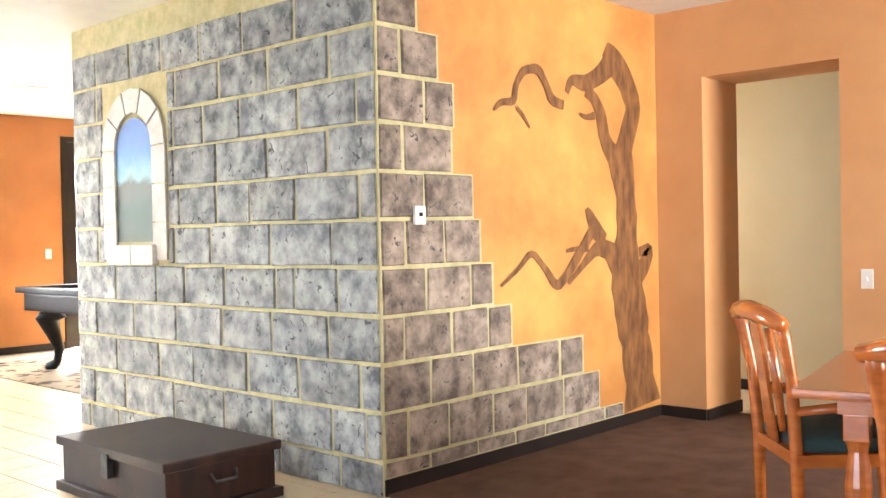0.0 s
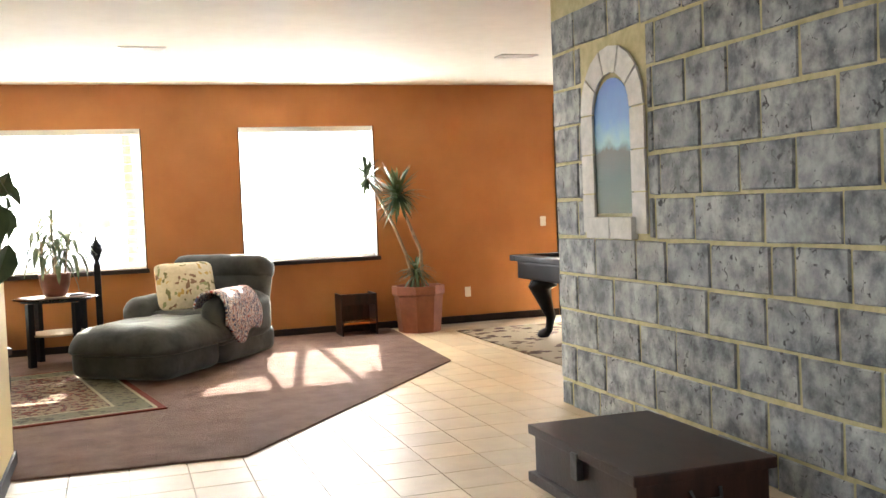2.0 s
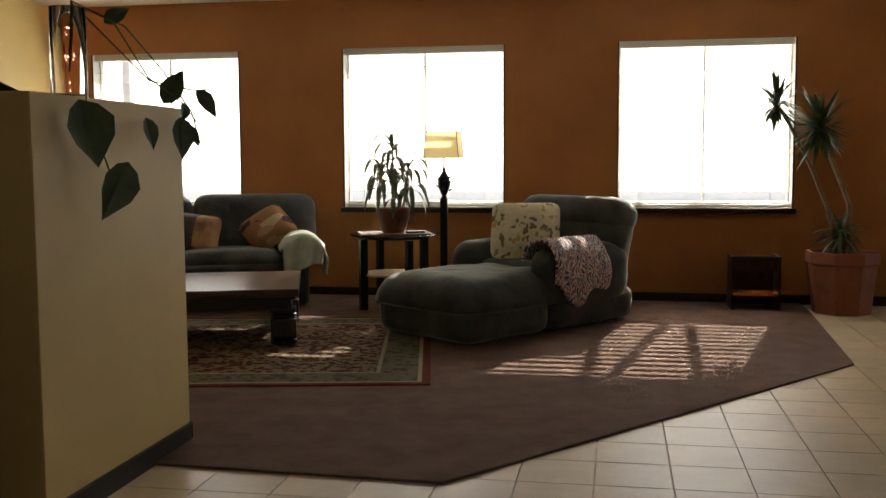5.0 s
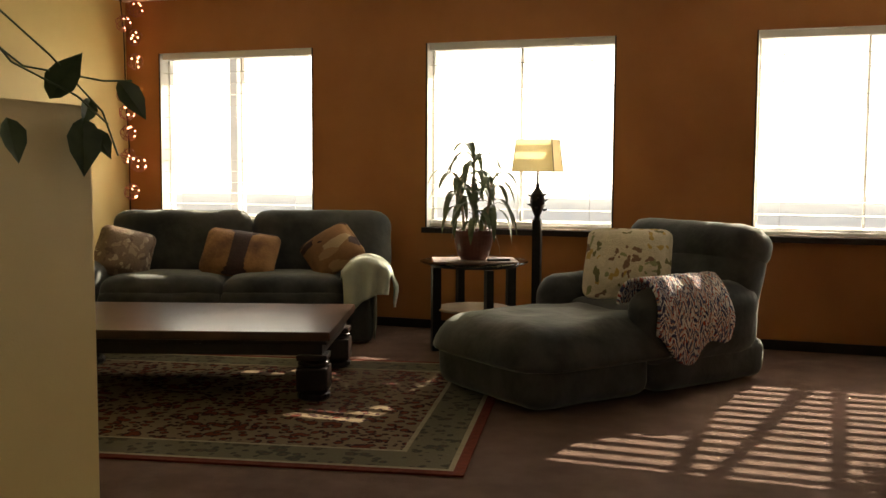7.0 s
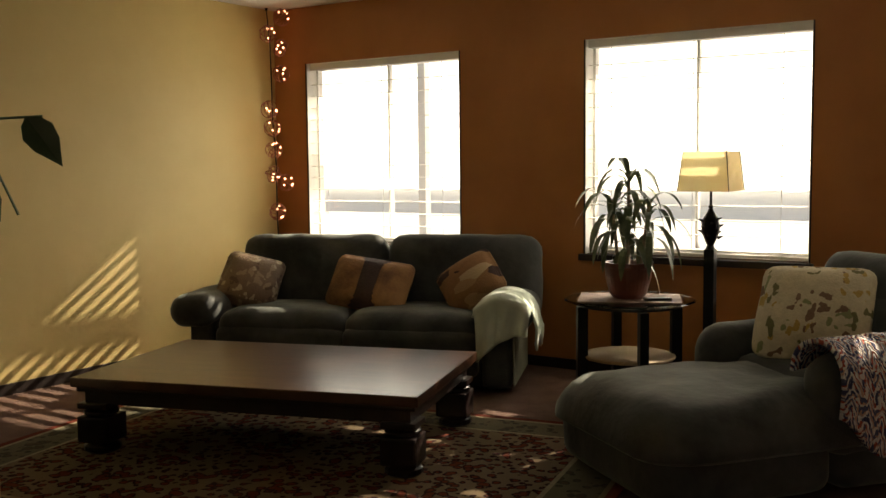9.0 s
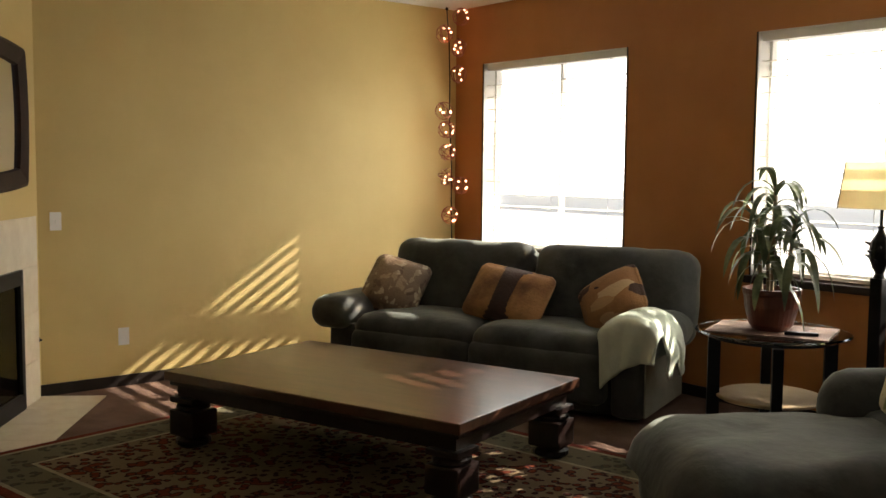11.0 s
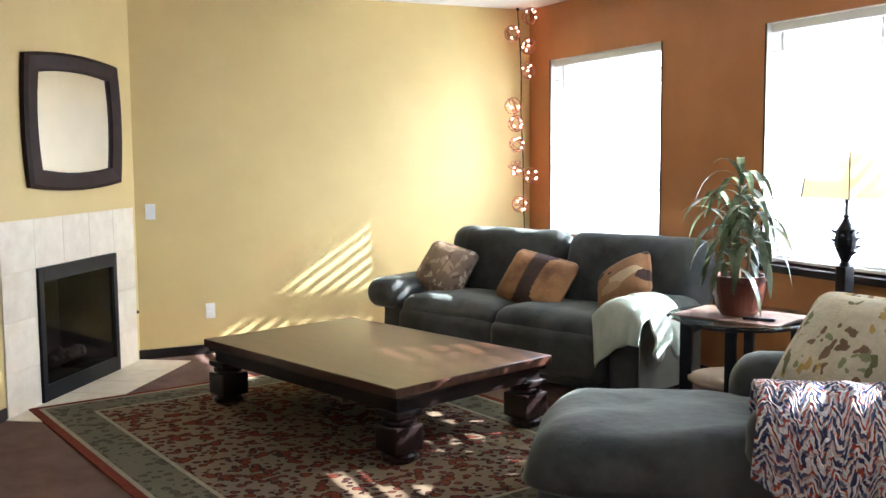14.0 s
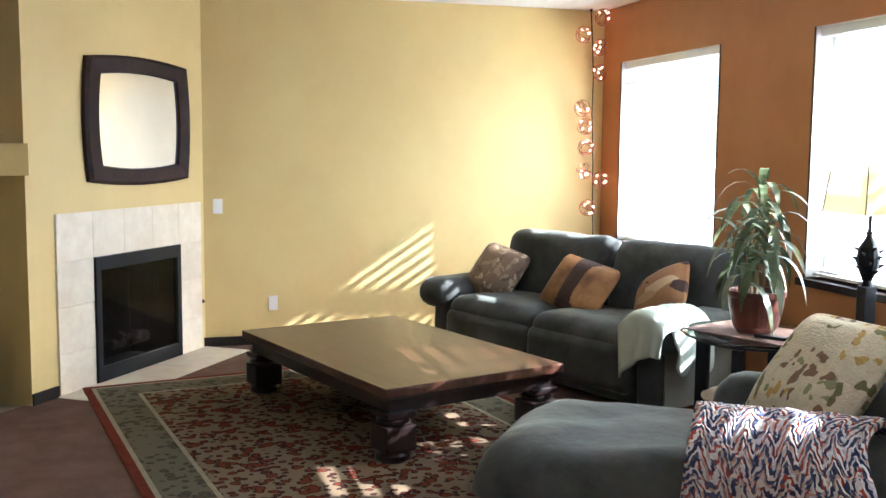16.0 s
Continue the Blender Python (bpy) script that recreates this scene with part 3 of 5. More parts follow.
bm = bmesh.new()
loops = [[bm.verts.new((x, y, z)) for x, z in bowed(w, h, bo)] for w, h, bo, y in ((0.565, 0.405, 0.035, 0.0), (0.565, 0.405, 0.035, 0.03), (0.54, 0.385, 0.034, 0.045), (0.435, 0.305, 0.03, 0.035), (0.425, 0.295, 0.028, 0.012))]
for a, b in zip(loops, loops[1:]):
    for i in range(len(a)):
        bm.faces.new((a[i], a[(i + 1) % len(a)], b[(i + 1) % len(a)], b[i]))
bmesh.ops.recalc_face_normals(bm, faces=bm.faces)
part("frame", bm, M["framewood"], mir)
bm = bmesh.new()
bm.faces.new([bm.verts.new((x, 0.016, z)) for x, z in bowed(0.433, 0.303, 0.029)])
r = bmesh.ops.extrude_face_region(bm, geom=list(bm.faces))
bmesh.ops.translate(bm, verts=[v for v in r["geom"] if isinstance(v, bmesh.types.BMVert)], vec=(0, -0.006, 0))
bmesh.ops.recalc_face_normals(bm, faces=bm.faces)
part("mirror_glass", bm, M["mirror"], mir)


# ---- small things: plain builders ----
def picture_mat(name, stops, axis=2, noise_amt=0.06, scale=1.0, offset=0.0, rough=0.6):
    m = bpy.data.materials.new(name)
    m.use_nodes = True
    nt = m.node_tree
    p = nt.nodes["Principled BSDF"]
    p.inputs["Roughness"].default_value = rough
    tc = nt.nodes.new("ShaderNodeTexCoord")
    sep = nt.nodes.new("ShaderNodeSeparateXYZ")
    nt.links.new(tc.outputs["Object"], sep.inputs[0])
    nz = nt.nodes.new("ShaderNodeTexNoise")
    nz.inputs["Scale"].default_value = 9
    nt.links.new(tc.outputs["Object"], nz.inputs[0])
    ma = nt.nodes.new("ShaderNodeMath")
    ma.operation = "MULTIPLY_ADD"
    nt.links.new(nz.outputs[0], ma.inputs[0])
    ma.inputs[1].default_value = noise_amt * 2
    nt.links.new(sep.outputs[axis], ma.inputs[2])
    mr = nt.nodes.new("ShaderNodeMapRange")
    mr.inputs["From Min"].default_value, mr.inputs["From Max"].default_value = offset, offset + scale
    nt.links.new(ma.outputs[0], mr.inputs[0])
    ramp = nt.nodes.new("ShaderNodeValToRGB")
    nt.links.new(mr.outputs[0], ramp.inputs[0])
    els = ramp.color_ramp.elements
    els[0].position, els[0].color = stops[0][0], (*stops[0][1], 1)
    els[1].position, els[1].color = stops[-1][0], (*stops[-1][1], 1)
    for pos, c in stops[1:-1]:
        e = els.new(pos)
        e.color = (*c, 1)
    nt.links.new(ramp.outputs[0], p.inputs["Base Color"])
    return m


def spots_mat(name, ground, colors, scale, stretch=(1, 1, 1), rough=0.9, cover=0.42):
    """Cloth with printed or knitted patches: cells in several colours over a ground."""
    m = mat(name, ground, tuple(c * 0.85 for c in ground), 30, rough, 0.5, 90)
    nt = m.node_tree
    p = nt.nodes["Principled BSDF"]
    tc = [n for n in nt.nodes if n.type == "TEX_COORD"][0]
    mp = nt.nodes.new("ShaderNodeMapping")
    mp.inputs["Scale"].default_value = stretch
    nt.links.new(tc.outputs["Object"], mp.inputs[0])
    nz = nt.nodes.new("ShaderNodeTexNoise")
    nz.inputs["Scale"].default_value = scale * 0.8
    nt.links.new(mp.outputs[0], nz.inputs[0])
    mxv = nt.nodes.new("ShaderNodeMix")
    mxv.data_type = "RGBA"
    mxv.inputs[0].default_value = 0.12
    nt.links.new(mp.outputs[0], mxv.inputs[6])
    nt.links.new(nz.outputs["Color"], mxv.inputs[7])
    vor = nt.nodes.new("ShaderNodeTexVoronoi")
    vor.inputs["Scale"].default_value = scale
    nt.links.new(mxv.outputs[2], vor.inputs["Vector"])
    sep = nt.nodes.new("ShaderNodeSeparateColor")
    nt.links.new(vor.outputs["Color"], sep.inputs[0])
    ramp = nt.nodes.new("ShaderNodeValToRGB")
    ramp.color_ramp.interpolation = "CONSTANT"
    els = ramp.color_ramp.elements
    n = len(colors)
    els[0].position, els[0].color = 0.0, (*colors[0], 1)
    els[1].position, els[1].color = (n - 1) / n, (*colors[-1], 1)
    for i in range(1, n - 1):
        e = els.new(i / n)
        e.color = (*colors[i], 1)
    nt.links.new(sep.outputs[0], ramp.inputs[0])
    thr = nt.nodes.new("ShaderNodeMath")
    thr.operation = "LESS_THAN"
    thr.inputs[1].default_value = cover
    nt.links.new(vor.outputs["Distance"], thr.inputs[0])
    old = p.inputs["Base Color"].links[0].from_socket
    mx = nt.nodes.new("ShaderNodeMix")
    mx.data_type = "RGBA"
    nt.links.new(thr.outputs[0], mx.inputs[0])
    nt.links.new(old, mx.inputs[6])
    nt.links.new(ramp.outputs[0], mx.inputs[7])
    nt.links.new(mx.outputs[2], p.inputs["Base Color"])
    return m


M["florals"] = spots_mat("cream_botanical_print", (0.62, 0.55, 0.38), [(0.16, 0.15, 0.06), (0.45, 0.30, 0.08), (0.24, 0.26, 0.12), (0.62, 0.55, 0.38), (0.20, 0.12, 0.07)], 18, stretch=(1, 0.7, 1), cover=0.40)


def zigzag_knit():
    """Chevron bands in navy, white, rust and tan that follow the weave of the cloth."""
    m = mat("red_navy_white_zigzag_knit", (0.6, 0.58, 0.56), (0.5, 0.48, 0.46), 30, 0.95, 0.8, 120, spec=0.1)
    nt = m.node_tree
    p = nt.nodes["Principled BSDF"]

    def math_(op, a, b):
        n = nt.nodes.new("ShaderNodeMath")
        n.operation = op
        for k, v in enumerate((a, b)):
            if isinstance(v, (int, float)):
                n.inputs[k].default_value = v
            else:
                nt.links.new(v, n.inputs[k])
        return n.outputs[0]

    uvn = nt.nodes.new("ShaderNodeUVMap")
    uvn.uv_map = "weave"
    sep = nt.nodes.new("ShaderNodeSeparateXYZ")
    nt.links.new(uvn.outputs[0], sep.inputs[0])
    nz = nt.nodes.new("ShaderNodeTexNoise")
    nz.inputs["Scale"].default_value = 14
    nt.links.new(uvn.outputs[0], nz.inputs[0])
    big = nt.nodes.new("ShaderNodeTexNoise")
    big.inputs["Scale"].default_value = 7
    big.inputs["Detail"].default_value = 1
    nt.links.new(uvn.outputs[0], big.inputs[0])
    zig = math_("PINGPONG", math_("MULTIPLY", sep.outputs[1], 8.0), 0.5)
    run = math_("ADD", math_("MULTIPLY", sep.outputs[0], 5.0), math_("MULTIPLY", zig, 1.1))
    run = math_("ADD", run, math_("MULTIPLY", nz.outputs[0], 0.9))
    step = math_("FRACT", math_("ADD", run, math_("MULTIPLY", math_("ROUND", math_("MULTIPLY", big.outputs[0], 14.0), 0), 0.27)), 0)
    ramp = nt.nodes.new("ShaderNodeValToRGB")
    ramp.color_ramp.interpolation = "CONSTANT"
    cols = [(0.0, (0.055, 0.06, 0.12)), (0.2, (0.62, 0.6, 0.58)), (0.38, (0.36, 0.08, 0.05)), (0.5, (0.66, 0.62, 0.58)), (0.62, (0.09, 0.10, 0.17)), (0.78, (0.5, 0.32, 0.24)), (0.88, (0.62, 0.6, 0.6))]
    els = ramp.color_ramp.elements
    els[0].position, els[0].color = cols[0][0], (*cols[0][1], 1)
    els[1].position, els[1].color = cols[-1][0], (*cols[-1][1], 1)
    for pos, c in cols[1:-1]:
        e = els.new(pos)
        e.color = (*c, 1)
    nt.links.new(step, ramp.inputs[0])
    nt.links.new(ramp.outputs[0], p.inputs["Base Color"])
    bp = [n for n in nt.nodes if n.type == "BUMP"][0]
    nt.links.new(math_("PINGPONG", run, 0.12), bp.inputs["Height"])
    bp.inputs["Distance"].default_value = 0.05
    return m


M["knit"] = zigzag_knit()
M["patch"] = spots_mat("brown_gold_patchwork", (0.26, 0.13, 0.05), [(0.04, 0.016, 0.010), (0.34, 0.20, 0.09), (0.07, 0.03, 0.02), (0.42, 0.30, 0.17), (0.05, 0.02, 0.012)], 7, stretch=(0.55, 1.5, 1))
M["sheen"] = spots_mat("brown_satin_leaf_print", (0.20, 0.13, 0.08), [(0.42, 0.34, 0.24), (0.12, 0.07, 0.04), (0.3, 0.22, 0.14)], 17, rough=0.45)
M["goldcloth"] = mat("gold_brown_plush", (0.36, 0.18, 0.06), (0.13, 0.055, 0.02), 5, 0.7, 0.4, 60)
M["darkcloth"] = mat("dark_brown_plush", (0.05, 0.02, 0.014), (0.03, 0.013, 0.01), 9, 0.7, 0.4, 60)
M["palecloth"] = mat("pale_sage_throw_cloth", (0.55, 0.60, 0.50), (0.46, 0.51, 0.42), 8, 0.9, 0.6, 160)
M["stone"] = mat("grey_mottled_painted_stone", (0.42, 0.44, 0.44), (0.10, 0.11, 0.125), 9, 0.8, 0.5, 45, vary=0.16, detail=9)
M["stonewarm"] = mat("brown_grey_mottled_stone", (0.38, 0.31, 0.25), (0.10, 0.075, 0.06), 9, 0.8, 0.5, 45, vary=0.16, detail=9)
M["whitestone"] = mat("white_weathered_stone", (0.66, 0.65, 0.62), (0.52, 0.52, 0.50), 14, 0.8, 0.4, 40, vary=0.06)
M["treepaint"] = mat("brown_painted_tree", (0.27, 0.12, 0.035), (0.09, 0.035, 0.012), 7, 0.6, 0.1, 60, stretch=(2.4, 1, 0.7), detail=9)
M["bluefelt"] = mat("grey_table_cloth_cover", (0.14, 0.14, 0.14), (0.10, 0.10, 0.10), 9, 0.7)
M["greenseat"] = mat("dark_teal_seat_fabric", (0.025, 0.06, 0.06), (0.018, 0.04, 0.042), 20, 0.85, 0.4, 200)
M["water"] = glass("water_glass", (0.9, 0.96, 0.95))


def pitted(m, scale=26, size=0.2, dark=0.35):
    """Adds small dark pits to a stone material."""
    nt = m.node_tree
    p = nt.nodes["Principled BSDF"]
    mp = [n for n in nt.nodes if n.type == "MAPPING"][0]
    vor = nt.nodes.new("ShaderNodeTexNoise")
    vor.inputs["Scale"].default_value = scale
    vor.inputs["Detail"].default_value = 3
    vor.inputs["Distortion"].default_value = 1.2
    nt.links.new(mp.outputs[0], vor.inputs["Vector"])
    r = nt.nodes.new("ShaderNodeMapRange")
    r.inputs["From Min"].default_value, r.inputs["From Max"].default_value = 0.62, 0.70
    nt.links.new(vor.outputs[0], r.inputs[0])
    old = p.inputs["Base Color"].links[0].from_socket
    mx = nt.nodes.new("ShaderNodeMix")
    mx.data_type = "RGBA"
    nt.links.new(r.outputs[0], mx.inputs[0])
    nt.links.new(old, mx.inputs[6])
    mx.inputs[7].default_value = (0.05, 0.05, 0.055, 1)
    nt.links.new(mx.outputs[2], p.inputs["Base Color"])


pitted(M["stone"], 20)
pitted(M["stonewarm"])


def leaf_mesh(bm, base, d, length, width, droop, up=Vector((0, 0, 1)), n=5, fold=0.15):
    """A long leaf: a folded, drooping strip."""
    d = d.normalized()
    side = d.cross(up)
    side = side.normalized() if side.length > 1e-3 else Vector((1, 0, 0))
    prev = None
    p = Vector(base)
    for i in range(n + 1):
        s = i / n
        w = width * 0.5 * max(0.06, math.sin(math.pi * min(1.0, s * 0.92 + 0.08)) ** 0.7)
        q = [bm.verts.new(p - side * w + up * w * fold), bm.verts.new(p), bm.verts.new(p + side * w + up * w * fold)]
        if prev:
            bm.faces.new((prev[0], prev[1], q[1], q[0]))
            bm.faces.new((prev[1], prev[2], q[2], q[1]))
        prev = q
        p = p + d * (length / n)
        d = (d + Vector((0, 0, -droop / n))).normalized()


def broad_leaf(bm, center, normal, tip, length, width):
    """A broad, pointed, slightly cupped leaf round a centre."""
    normal, tip = normal.normalized(), (tip - normal * tip.dot(normal)).normalized()
    side = tip.cross(normal)
    outline = [(-0.5, 0.0), (-0.38, 0.3), (-0.15, 0.5), (0.12, 0.42), (0.34, 0.2), (0.55, 0.0), (0.34, -0.2), (0.12, -0.42), (-0.15, -0.5), (-0.38, -0.3)]
    mid = bm.verts.new(center - normal * width * 0.08)
    ring_ = [bm.verts.new(center + tip * a * length + side * b * width + normal * (abs(b) * width * 0.25 - 0.2 * length * a * a)) for a, b in outline]
    for i in range(len(ring_)):
        bm.faces.new((mid, ring_[i], ring_[(i + 1) % len(ring_)]))


# ---- stone faces of the wall block ----
JOINTS = {
    10: [-6.79, -7.26],
    9: [-6.08, -6.55, -7.02, -7.54],
    8: [-6.75, -7.28, -7.74],
    7: [-6.51, -7.0, -7.51],
    6: [-6.11, -6.5, -6.83, -7.24, -7.75],
    5: [-6.43, -7.01, -7.53],
    4: [-6.15, -6.57, -7.05, -7.22, -7.57],
    3: [-5.53, -6.04, -6.53, -7.01, -7.49],
    2: [-5.3, -5.83, -6.22, -6.77, -7.23, -7.73],
    1: [-5.4, -5.99, -6.53, -7.0, -7.5, -7.76],
    0: [-7.06, -7.56],
}
TREE = {
    "trunk": [(9.39, -0.06, 0.252), (9.33, 0.41, 0.184), (9.26, 0.72, 0.21), (9.18, 1.03, 0.188), (9.22, 1.32, 0.124), (9.2, 1.59, 0.137), (9.15, 1.77, 0.149)],
    "limb_r": [(9.15, 1.74, 0.122), (9.24, 1.93, 0.09), (9.33, 2.12, 0.099), (9.22, 2.3, 0.103), (9.05, 2.43, 0.106), (8.99, 2.47, 0.058)],
    "limb_top": [(9.09, 2.41, 0.093), (8.92, 2.29, 0.064), (8.76, 2.22, 0.056), (8.61, 2.24, 0.035), (8.56, 2.15, 0.024)],
    "limb_l": [(9.13, 1.73, 0.088), (8.97, 1.87, 0.065), (8.93, 2.05, 0.058), (8.85, 2.15, 0.044), (8.76, 2.18, 0.043)],
    "stub": [(9.28, 0.98, 0.105), (9.42, 1.05, 0.072), (9.5, 1.17, 0.051), (9.36, 1.15, 0.035)],
    "br1": [(9.13, 1.07, 0.136), (8.98, 1.18, 0.072), (8.85, 1.19, 0.051), (8.69, 1.08, 0.024), (8.54, 0.98, 0.015)],
    "br2": [(8.95, 1.24, 0.046), (8.86, 1.29, 0.064), (8.78, 1.4, 0.043), (8.75, 1.44, 0.019)],
    "br3": [(8.82, 1.31, 0.038), (8.67, 1.17, 0.037), (8.54, 1.04, 0.035), (8.42, 0.96, 0.034), (8.31, 1.08, 0.022), (8.18, 1.19, 0.021), (8.04, 1.08, 0.016), (7.89, 1.0, 0.01)],
    "br4": [(8.76, 1.19, 0.025), (8.61, 1.19, 0.018), (8.52, 1.18, 0.011)],
    "br5": [(8.52, 2.07, 0.035), (8.4, 2.09, 0.034), (8.35, 2.18, 0.028), (8.27, 2.27, 0.033), (8.13, 2.24, 0.027), (8.06, 2.15, 0.021), (8.04, 2.05, 0.026), (7.92, 2.04, 0.02), (7.86, 1.99, 0.01)],
    "br6": [(8.06, 2.02, 0.016), (8.12, 1.98, 0.013), (8.18, 1.91, 0.008)],
    "br7": [(8.85, 2.03, 0.026), (8.75, 2.01, 0.016), (8.69, 2.03, 0.009)],
}
ZC, HC = 0.17, 0.2422
rs = random.Random(4)
structure("stone_mortar", boxes((CX - 0.004, CX, CY, CN, 0.0, CEIL)), M["mortar"], "cream mortar bed of the painted stone wall")
stonewall = tagged(new("wall_stone_west"), "grey block stone face with cream mortar", kind="structure")
stonewall_b = tagged(new("wall_stone_south"), "brown-grey block stones breaking off into an orange mural", kind="structure")


def stone(parent, horiz, a, b, z0, z1, m):
    """One block on the west face (horiz 0, spanning y) or the south face (horiz 1, spanning x), standing a little proud."""
    g = 0.010
    a, b, z0, z1 = a + g, b - g, max(z0 + g, 0.0), min(z1 - g, CEIL - 0.005)
    if b - a < 0.03 or z1 - z0 < 0.03:
        return
    t = rs.uniform(0.006, 0.013)
    j = [rs.uniform(-0.005, 0.005) for _ in range(8)]
    z0 = max(z0, 0.09) if horiz else z0
    outer = [(a + 0.006 + j[0], z0 + 0.006 + j[1]), (b - 0.006 + j[2], z0 + 0.006 + j[3]), (b - 0.006 + j[4], z1 - 0.006 + j[5]), (a + 0.006 + j[6], z1 - 0.006 + j[7])]
    inner = [(a + j[0], z0 + j[1]), (b + j[2], z0 + j[3]), (b + j[4], z1 + j[5]), (a + j[6], z1 + j[7])]
    ox, oy, oz = (a + b) / 2, (z0 + z1) / 2, 0

    def at(h, z, d):
        return (-d, h - ox, z - oy) if horiz == 0 else (h - ox, -d, z - oy)
    bm = bmesh.new()
    back = [bm.verts.new(at(h, z, 0.0)) for h, z in inner]
    frontv = [bm.verts.new(at(h, z, t)) for h, z in outer]
    bm.faces.new(frontv)
    for i in range(4):
        bm.faces.new((back[i], back[(i + 1) % 4], frontv[(i + 1) % 4], frontv[i]))
    bmesh.ops.recalc_face_normals(bm, faces=bm.faces)
    o = part("stone", bm, m, parent)
    o.location = (CX - 0.004, ox, oy) if horiz == 0 else (ox, CY - 0.004, oy)


NY0, NY1, NZ0, NZ1 = -5.98, -5.18, 1.17, 2.30
for k in range(-1, 11):
    z0 = ZC + HC * (k - 1)
    z1 = z0 + HC
    ys = [CY] + sorted(JOINTS.get(k, []))
    while ys[-1] < CN - 0.42:
        ys.append(ys[-1] + rs.uniform(0.33, 0.52))
    if k in (-1,):
        ys = [CY + 0.4 * i for i in range(8)]
    ys = [y for y in ys if y < CN - 0.12] + [CN]
    for a, b in zip(ys, ys[1:]):
        if z1 > NZ0 + 0.02 and z0 < NZ1 - 0.1 and b > NY0 and a < NY1:
            if a < NY0 - 0.05:
                stone(stonewall, 0, a, NY0, z0, z1, M["stone"])
            if b > NY1 + 0.05:
                stone(stonewall, 0, NY1, b, z0, z1, M["stone"])
            continue
        stone(stonewall, 0, a, b, z0, z1, M["stone"])

ENDS = {10: 7.25, 9: 7.4, 8: 7.52, 7: 7.5, 6: 7.66, 5: 7.72, 4: 7.82, 3: 7.98, 2: 8.68, 1: 8.85, 0: 9.12, 11: 7.2}
mort = bmesh.new()
for k in range(0, 12):
    z0 = ZC + HC * (k - 1)
    z1 = min(z0 + HC, CEIL)
    if z0 > CEIL - 0.02:
        continue
    box(mort, CX, ENDS[k] + 0.01, CY - 0.004, CY, max(z0, 0.0), z1 - 0.0005)
    xs = [CX]
    xs.append(CX + (0.16 if k % 2 else 0.33) + rs.uniform(-0.03, 0.03))
    while xs[-1] < ENDS[k] - 0.2:
        xs.append(xs[-1] + rs.uniform(0.27, 0.42))
    xs = [x for x in xs if x < ENDS[k] - 0.1] + [ENDS[k]]
    for a, b in zip(xs, xs[1:]):
        stone(stonewall_b, 1, a, b, z0, z1, M["stonewarm"])
structure("stone_mortar", mort, M["mortar"], "cream mortar bed of the painted stone wall")

# painted niche with stone arch
niche = thing("arched_niche_mural", T(CX - 0.004, (NY0 + NY1) / 2, NZ0), "arched painted window niche with white stone surround and mountain view", "mural")
NW, NH = NY1 - NY0, NZ1 - NZ0


def arch(bm, w, z0, ztop, x, n=14):
    r = w / 2
    pts = [(-r, z0)] + [(r * math.cos(math.pi - math.pi * i / n) , ztop - r + r * math.sin(math.pi * i / n)) for i in range(n + 1)] + [(r, z0)]
    bm.faces.new([bm.verts.new((x, y, z)) for y, z in pts])
    bmesh.ops.recalc_face_normals(bm, faces=bm.faces)
    return bm


bm = arch(bmesh.new(), 0.46, 0.12, 0.93, -0.004)
r = bmesh.ops.extrude_face_region(bm, geom=list(bm.faces))
bmesh.ops.translate(bm, verts=[v for v in r["geom"] if isinstance(v, bmesh.types.BMVert)], vec=(-0.003, 0, 0))
bmesh.ops.recalc_face_normals(bm, faces=bm.faces)
part("painted_view", bm, picture_mat("painted_sky_and_valley", [(0.0, (0.06, 0.09, 0.04)), (0.3, (0.04, 0.09, 0.06)), (0.5, (0.07, 0.09, 0.07)), (0.56, (0.20, 0.42, 0.50)), (0.72, (0.08, 0.26, 0.60)), (1.0, (0.05, 0.16, 0.55))], 2, 0.08, 0.85, 0.15), niche, "painted blue sky over green valley")


def niche_stone(pts):
    bm = bmesh.new()
    f = bm.faces.new([bm.verts.new((-0.006, y, z)) for y, z in pts])
    r = bmesh.ops.extrude_face_region(bm, geom=[f])
    bmesh.ops.translate(bm, verts=[v for v in r["geom"] if isinstance(v, bmesh.types.BMVert)], vec=(-0.014, 0, 0))
    bmesh.ops.recalc_face_normals(bm, faces=bm.faces)
    part("stone", bm, M["whitestone"], niche)


RI, RO, CZ = 0.23, 0.39, NH - 0.40
for s in (-1, 1):
    for k in range(3):
        z0, z1 = 0.0 + k * CZ / 3, (k + 1) * CZ / 3
        niche_stone([(s * (RI + 0.003), z0 + 0.004), (s * RO, z0 + 0.004), (s * RO, z1 - 0.004), (s * (RI + 0.003), z1 - 0.004)])
for k in range(5):
    a0, a1 = math.pi * k / 5 + 0.02, math.pi * (k + 1) / 5 - 0.02
    niche_stone([(RI * math.cos(a0), CZ + RI * math.sin(a0)), (RO * math.cos(a0), CZ + RO * math.sin(a0)), (RO * math.cos((a0 + a1) / 2), CZ + RO * math.sin((a0 + a1) / 2)), (RO * math.cos(a1), CZ + RO * math.sin(a1)), (RI * math.cos(a1), CZ + RI * math.sin(a1)), (RI * math.cos((a0 + a1) / 2), CZ + RI * math.sin((a0 + a1) / 2))])
for a, b in ((-0.27, -0.005), (0.005, 0.30)):
    part("sill_stone", boxes((-0.05, -0.006, a, b, -0.03, 0.10), bevel=0.006), M["whitestone"], niche, "thick white sill stone")

